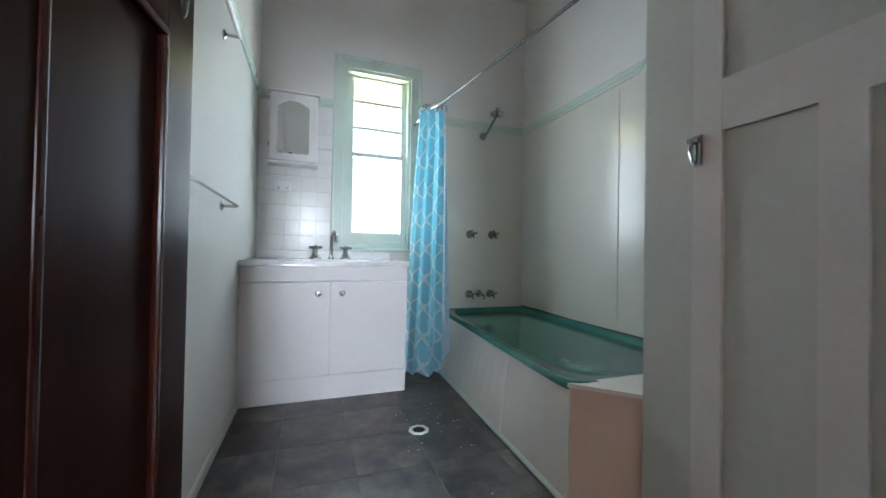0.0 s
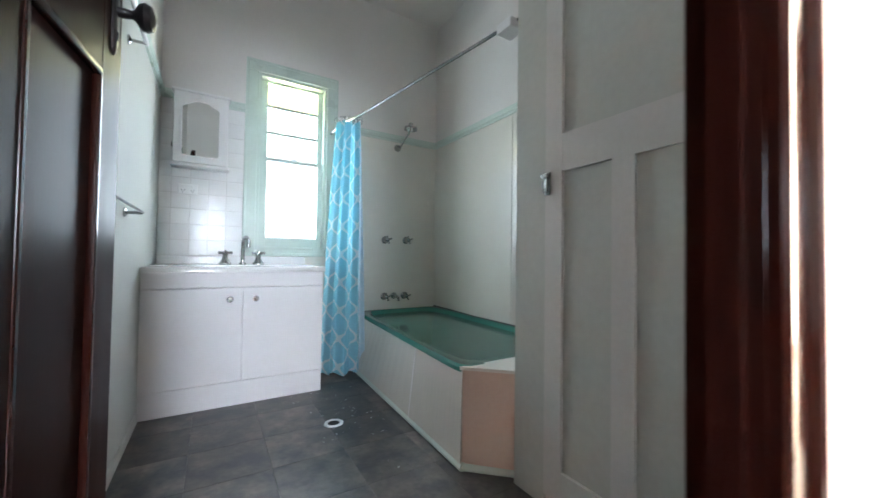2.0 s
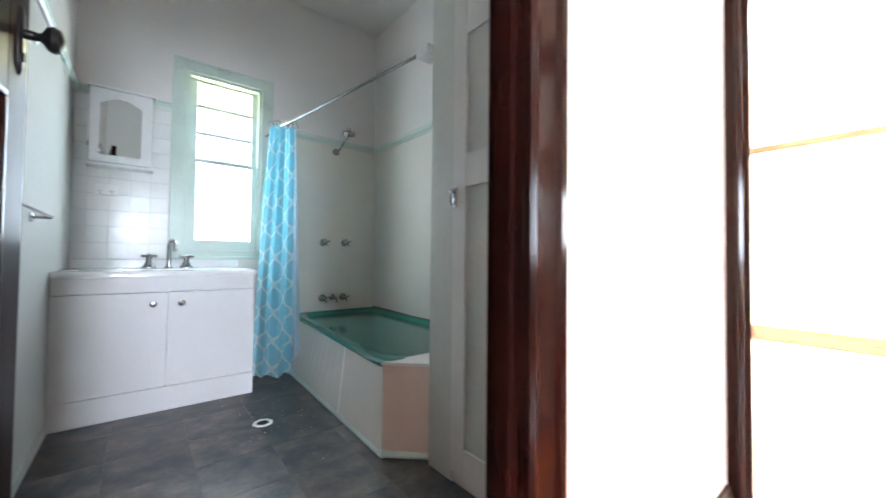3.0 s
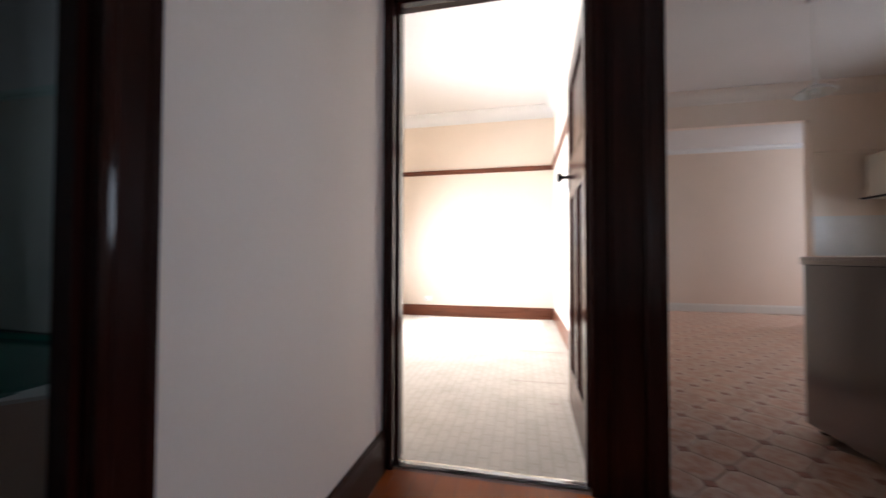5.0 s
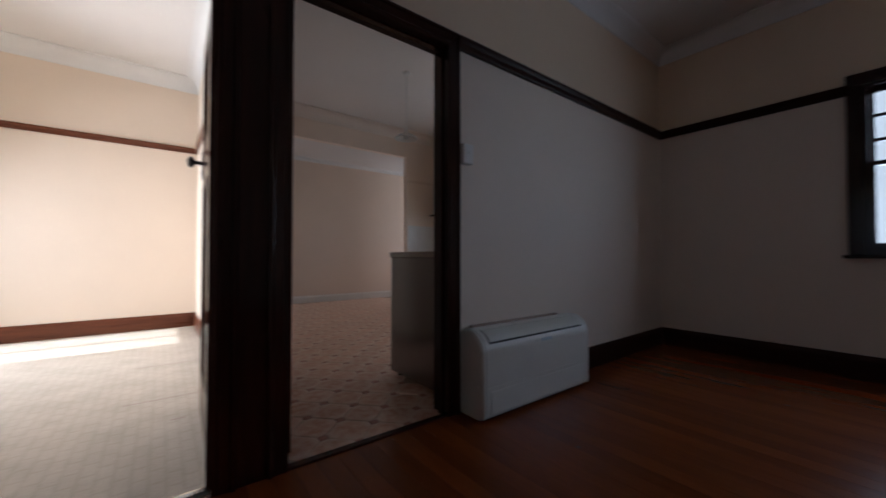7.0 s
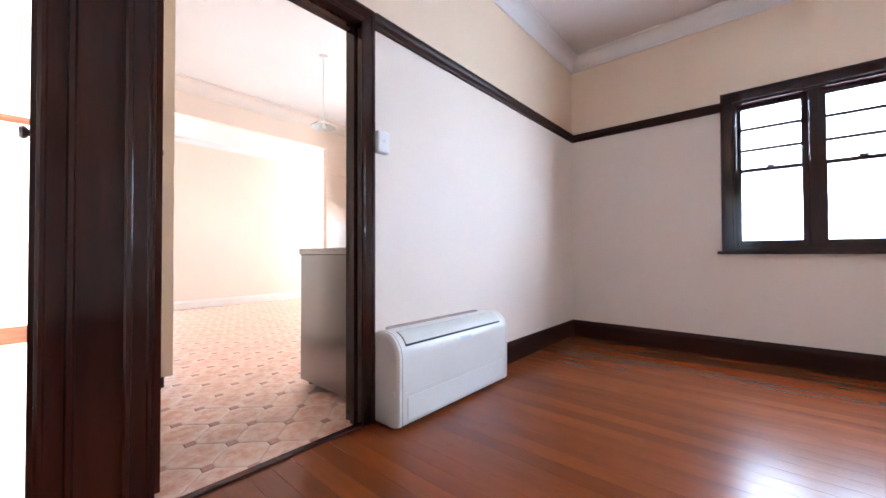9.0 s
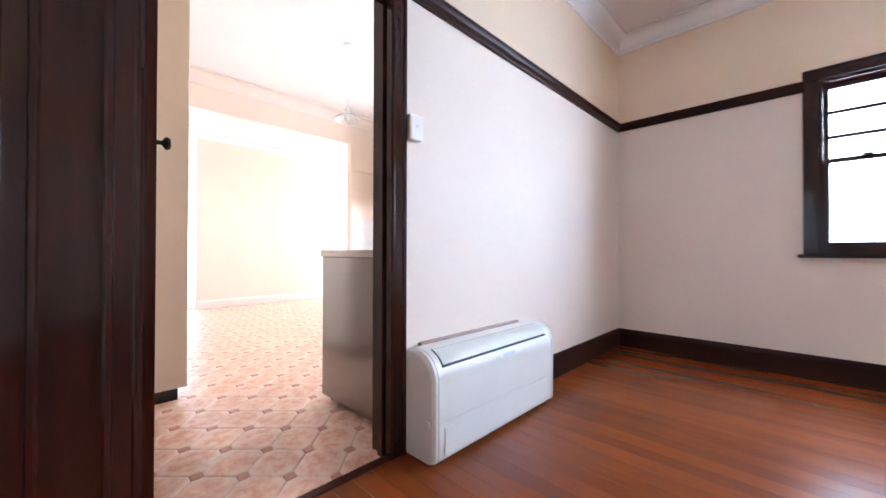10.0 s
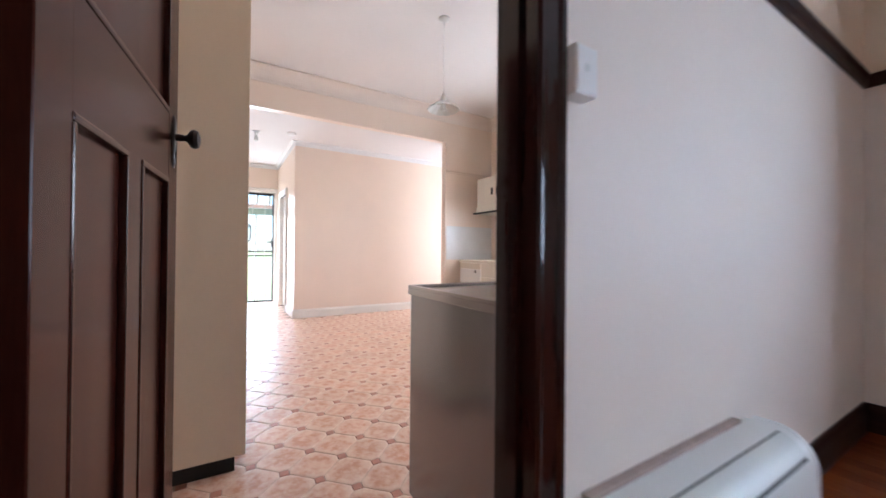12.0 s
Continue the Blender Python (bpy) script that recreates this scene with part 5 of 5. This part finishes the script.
wp("body", lathe(bmesh.new(), [(0.0, 2.685), (0.045, 2.687), (0.06, 2.70), (0.062, 2.7195), (0, 2.7195)], 24, pose(5.03, -2.2, 0)), M_PLAST, sa, "", True)
cl = thing("ceiling_light", (5.2, -1.76, 2.72), "bare bulb in a small white ceiling holder", "lamp")
wp("holder", lathe(bmesh.new(), [(0.0, 2.66), (0.022, 2.66), (0.024, 2.70), (0.05, 2.708), (0.052, 2.7195), (0, 2.7195)], 20, pose(5.2, -1.76, 0)), M_PLAST, cl, "", True)
wp("bulb", lathe(bmesh.new(), [(0.0, 2.575), (0.02, 2.582), (0.03, 2.605), (0.026, 2.63), (0.013, 2.66)], 18, pose(5.2, -1.76, 0)), M_OPAL, cl, "", True)

D4 = thing("door_4", (0, 0, 0), "glazed back door with a metal security screen", "door", kind="structure")
door_frame(D4, "x", 7.42, 7.54, -2.26, -1.48, 2.18, M_TRIMW, (1, 0))
bm = bmesh.new()
for a in ((-2.258, -2.222, 0.01, 2.17), (-1.518, -1.482, 0.01, 2.17)):
    box(bm, 7.47, 7.495, a[0], a[1], a[2], a[3], 0.003, 1)
for z0, z1 in ((0.01, 0.05), (0.918, 0.940), (1.0, 1.02), (2.12, 2.17)):
    box(bm, 7.471, 7.494, -2.235, -1.505, z0, z1)
screen = part("screen_frame", bm, M_BLACK, D4, "dark metal screen door frame")
for y in (-2.09, -1.87, -1.65):
    part("screen_bar", boxm(7.479, 7.486, y - 0.004, y + 0.004, 0.06, 2.11), M_ACG, screen)
bm = bmesh.new()
for q in range(16):
    a0, a1 = 2 * math.pi * q / 16, 2 * math.pi * (q + 1) / 16
    ends = [(7.472, -1.755 + 0.08 * math.copysign(abs(math.cos(g)) ** 0.5, math.cos(g)), 1.38 + 0.17 * math.copysign(abs(math.sin(g)) ** 0.5, math.sin(g))) for g in (a0, a1)]
    tube(bm, ends, 0.017, 8)
tube(bm, [(7.472, -1.83, 1.50), (7.472, -1.76, 1.49), (7.472, -1.72, 1.43)], 0.015, 8)
part("ornament", bm, M_BLACK, screen, "black scroll ornament")
bm = boxm(7.455, 7.470, -2.245, -2.20, 1.10, 1.27, 0.003)
tube(bm, [(7.46, -2.24, 1.2), (7.43, -2.24, 1.2), (7.425, -2.12, 1.2)], 0.013, 10)
part("door_handle", bm, M_BLACK, screen, "black lever handle", True)
part("rolled_blind", boxm(7.555, 7.585, -2.25, -1.49, 1.74, 1.87, 0.01), M_BLIND, D4, "faded green rolled blind outside")
part("blind_rail", boxm(7.552, 7.58, -2.25, -1.49, 1.875, 1.95, 0.004), M_PINK, D4, "pinkish timber rail")
for y in (-2.20, -1.98, -1.74):
    part("rafter_end", boxm(7.552, 7.58, y, y + 0.05, 1.955, 2.17, 0.004), M_ACG, D4)
part("veranda_post", boxm(7.555, 7.582, -1.955, -1.915, 0.0, 1.735, 0.004), M_ACG, D4, "pale grey post outside")
D5 = thing("door_5", (0, 0, 0), "white painted side doorway in the passage", "door", kind="structure")
door_frame(D5, "y", -2.41, -2.31, 6.22, 6.98, 2.03, M_TRIMW, (0, 1))
part("leaf", boxm(6.225, 6.975, -2.40, -2.365, 0.008, 2.02, 0.002, 1), M_TRIMW, D5, "closed white flush leaf")

# window in the kitchen and the living room, with plain frames
sash_window("window_4", "white painted kitchen window", "y", -5.02, 1, 1.5, 2.9, 1.1, 2.1, [(1.57, 2.17, 1.17, 2.04), (2.23, 2.83, 1.17, 2.04)], (), 1.62, M_TRIMW, 0.06, 0.0)
sash_window("window_5", "white painted living room window", "y", -6.5, 1, 4.25, 5.25, 0.7, 2.3, [(4.32, 4.72, 0.77, 2.24), (4.78, 5.18, 0.77, 2.24)], (), 1.5, M_TRIMW, 0.045, 0.0)


# ---------------------------------------------------------------- pieces of floors and walls
def shared(name, bm, mat):
    me = bpy.data.meshes.new(name)
    bmesh.ops.recalc_face_normals(bm, faces=bm.faces)
    bm.to_mesh(me)
    bm.free()
    me.materials.append(mat)
    return me


def piece(name, me, parent, place, turn=0.0, scale=None):
    ob = new(name, me)
    ob.parent = parent
    ob.matrix_local = pose(*place, 0, 0, turn) @ (Matrix.Diagonal((*scale, 1)) if scale else Matrix())
    return ob


def chamfered(x, y, h, c):
    """A flat piece x by y, h thick, with a chamfered upper edge; its top lies at z = 0."""
    bm = bmesh.new()
    r0 = [(-x / 2, -y / 2), (x / 2, -y / 2), (x / 2, y / 2), (-x / 2, y / 2)]
    r1 = [(a - math.copysign(c, a), b - math.copysign(c, b)) for a, b in r0]
    return loft(bm, [[(a, b, -h) for a, b in r0], [(a, b, -c) for a, b in r0], [(a, b, 0) for a, b in r1]])


rng = random.Random(4)
OB = bpy.data.objects

# timber floorboards, along x
fl = OB["floor_dining"]
BW = 0.0885
plank_meshes = {}
y = -4.67 + BW / 2
while y < 0.0:
    ends = [-4.2, -4.2 + rng.uniform(1.0, 3.2), 0.0] if rng.random() < 0.6 else [-4.2, 0.0]
    if ends[-2] > -0.5:
        ends = [-4.2, 0.0]
    for a, b2 in zip(ends, ends[1:]):
        ln = round(b2 - a, 2)
        w = BW - 0.0014
        if ln not in plank_meshes:
            plank_meshes[ln] = shared("plank", chamfered(ln - 0.001, w, 0.012, 0.0003), M_BOARD)
        piece("plank", plank_meshes[ln], fl, ((a + b2) / 2 - (0.006 if b2 == 0 else 0), y, 0.0))
    y += BW
piece("plank", shared("plank", chamfered(0.79, 0.06, 0.012, 0.001), M_BOARD), fl, (-1.499, -0.001, -0.0005))
knots = bmesh.new()
for kx, ky in ((-0.62, -2.21), (-1.1, -3.6), (-2.2, -2.9), (-0.45, -1.2)):
    lathe(knots, [(0.0, 0.0008), (0.011, 0.0008), (0.012, 0.0002), (0, 0.0002)], 10, pose(kx, ky, 0.0))
tagged(part("knot", knots, M_GAP, fl, "dark knots in the boards"), kind="stuff")

# thin brown lines on the carpet beside the bedroom door
thin_lines = bmesh.new()
for x, y0, y1, w in ((2.13, -0.98, -0.55, 0.014), (1.25, -0.90, -0.52, 0.012), (0.86, -0.80, -0.74, 0.016)):
    box(thin_lines, x - w / 2, x + w / 2, y0, y1, -0.004, -0.0012)
tagged(part("carpet_line", thin_lines, M_STRIP, OB["floor_bedroom"], "thin brown lines across the carpet"), kind="stuff")

# slate-look vinyl tiles
fb = OB["floor_bath"]
TS = 0.302
slate = shared("vinyl_tile", chamfered(TS - 0.0010, TS - 0.0010, 0.006, 0.0006), M_SLATE)
for i in range(8):
    for j in range(10):
        x0, x1 = max(-1.9, -1.95 + i * TS), min(0.28, -1.95 + (i + 1) * TS)
        y0, y1 = max(0.078, 0.02 + j * TS), min(2.98, 0.02 + (j + 1) * TS)
        if x1 - x0 < 0.03 or y1 - y0 < 0.03 or x0 > -0.5:
            continue
        piece("vinyl_tile", slate, fb, ((x0 + x1) / 2, (y0 + y1) / 2, rng.uniform(-0.0004, 0.0)), 0, ((x1 - x0) / TS, (y1 - y0) / TS, 1))
specks = bmesh.new()
for k in range(60):
    sx, sy = rng.gauss(-0.93, 0.12), rng.gauss(2.0, 0.25)
    if -1.3 < sx < -0.72 and sy < 2.5:
        r = rng.uniform(0.001, 0.0035)
        lathe(specks, [(0, 0.0007), (r, 0.0006), (r * 1.2, 0.0)], 6, pose(sx, sy, 0.0, 0, 0, 40 * k) @ Matrix.Diagonal((1.6, 0.7, 1, 1)))
solid("plaster_specks", specks, M_PLAST, "white specks of plaster on the bathroom floor", "debris", "stuff")

# glazed tiles round the basin
wt = solid("tiled_splashback", boxm(-1.8985, -1.397, 2.9725, 2.9795, 0.873, 1.954), M_WGROUT, "white glazed wall tiles behind the vanity", "tiling", "structure")
WS = 0.1085
tile = shared("wall_tile", loft(bmesh.new(), [[(a * s, -d, c * s) for a, c in ((-0.5, -0.5), (0.5, -0.5), (0.5, 0.5), (-0.5, 0.5))] for s, d in ((WS - 0.0025, 0.0), (WS - 0.0025, 0.003), (WS - 0.0055, 0.0042))]), M_WTILE)
for i in range(5):
    for j in range(10):
        x1 = -1.397 - i * WS
        x0 = max(-1.8985, x1 - WS)
        z0 = 0.873 + j * WS
        z1 = min(1.953, z0 + WS)
        if x1 - x0 < 0.02 or z1 - z0 < 0.02:
            continue
        ob = piece("wall_tile", tile, wt, ((x0 + x1) / 2, 2.9725, (z0 + z1) / 2), 0, ((x1 - x0) / WS, 1, (z1 - z0) / WS))
        ob.rotation_euler = (radians(rng.uniform(-0.25, 0.25)), 0, radians(rng.uniform(-0.25, 0.25)))

# octagon tiles with dots, laid on the diagonal
PITCH, CUT, G = 0.1805, 0.041, 0.0025
PU, PV = 0.187, 0.1995


def octagon(h=0.006, c=0.0012):
    p, q = PITCH / 2 - G / 2, PITCH / 2 - CUT * 0.7071
    base = [(p, -q), (p, q), (q, p), (-q, p), (-p, q), (-p, -q), (-q, -p), (q, -p)]
    wob = [1 + 0.008 * math.sin(2.3 * k + 1) for k in range(8)]
    bm = loft(bmesh.new(), [[(a, b, -h) for a, b in base], [(a, b, -c) for a, b in base], [(a * (1 - 0.022), b * (1 - 0.022), 0.0002) for a, b in base],
                            [(a * 0.90 * w, b * 0.90 * w, 0.0016) for (a, b), w in zip(base, wob)]])
    uvs = bm.loops.layers.uv.new("UVMap")
    for f in bm.faces:
        for lp in f.loops:
            lp[uvs].uv = lp.vert.co.x / 0.09, lp.vert.co.y / 0.09
    return bm


def dot(h=0.006, c=0.001):
    r = CUT * 0.7071 - G * 0.9
    base = [(r, 0), (0, r), (-r, 0), (0, -r)]
    return loft(bmesh.new(), [[(a, b, -h) for a, b in base], [(a, b, -c) for a, b in base], [(a * 0.95, b * 0.95, 0) for a, b in base]])


oct_me, dot_me = shared("octagon_tile", octagon(), M_TILE), shared("dot_tile", dot(), M_DOT)
fk = OB["floor_kitchen"]
cells = []
for i in range(-60, 61):
    for j in range(-60, 61):
        # a dot lies at (0.178, -1.317); tiles between four dots
        u, v = (i + 0.5) * PU, (j + 0.5) * PV
        x, yy = 0.178 + (u + v) * 0.70711, -1.317 + (u - v) * 0.70711
        cells.append((x, yy, "tile"))
        u, v = i * PU, j * PV
        cells.append((0.178 + (u + v) * 0.70711, -1.317 + (u - v) * 0.70711, "dot"))


def inside(x, y2):
    m2 = 0.03
    if x < 0.16 and not -1.95 < y2 < -1.10 or x < -0.1:
        return False
    if -0.1 < x < 4.06 and -4.42 < y2 < -1.06 - m2:
        return not (0.16 < x < 0.78 and y2 < -2.15) and not (x > 1.5 and y2 > -1.35)
    return 4.06 <= x < 5.33 and -6.4 < y2 < -1.15 or 5.33 <= x < 7.5 and -2.24 < y2 < -1.15


cells = sorted((math.hypot(x, y2 + 1.5), x, y2, kind) for x, y2, kind in cells if inside(x, y2))
near_t = [c for c in cells if c[3] == "tile"][:290]
near_d = [c for c in cells if c[3] == "dot"][:290]
for c in near_t:
    piece("octagon_tile", oct_me, fk, (c[1], c[2], -0.0027 + rng.uniform(-0.0004, 0.0)), 45 + 180 * rng.randrange(2), (PU / PITCH, PV / PITCH, 1))
for c in near_d:
    piece("dot_tile", dot_me, fk, (c[1], c[2], -0.0027 + rng.uniform(-0.0004, 0.0)), 45 + 180 * rng.randrange(2), (PU / PITCH, PV / PITCH, 1))
taken = set(near_t) | set(near_d)
M_DOT_FAR = noise_mat("dot_tile_brown_far", (0.60, 0.27, 0.18), 0.38, 0.12, 9, 60, 0.08, tint=(0.48, 0.19, 0.125))
for kind, maker, mat, nm in (("tile", octagon, M_TILE, "octagon_tiles"), ("dot", dot, M_DOT_FAR, "dot_tiles")):
    src = maker()
    src.verts.ensure_lookup_table()
    src.verts.index_update()
    pts = [v.co.copy() for v in src.verts]
    faces = [[v.index for v in f.verts] for f in src.faces]
    flat = [(pts[q].x / 0.09, pts[q].y / 0.09) for f in faces for q in f]
    src.free()
    vs, fs = [], []
    ca = math.sqrt(0.5)
    for c in cells:
        if c[3] != kind or c in taken:
            continue
        k = len(vs)
        dz = -0.0027 + rng.uniform(-0.0004, 0.0)
        vs += [(c[1] + (p.x * PU - p.y * PV) / PITCH * ca, c[2] + (p.x * PU + p.y * PV) / PITCH * ca, p.z + dz) for p in pts]
        fs += [[k + q for q in f] for f in faces]
    me = bpy.data.meshes.new(nm)
    me.from_pydata(vs, [], fs)
    me.materials.append(mat)
    me.uv_layers.new(name="UVMap").data.foreach_set("uv", [q for p in flat for q in p] * (len(fs) // len(faces)))
    bmx = bmesh.new()
    bmx.from_mesh(me)
    bmesh.ops.recalc_face_normals(bmx, faces=bmx.faces)
    bmx.to_mesh(me)
    bmx.free()
    ob = new(nm, me)
    ob.parent = fk
    tagged(ob, "farther tiles of the same floor", kind="stuff")
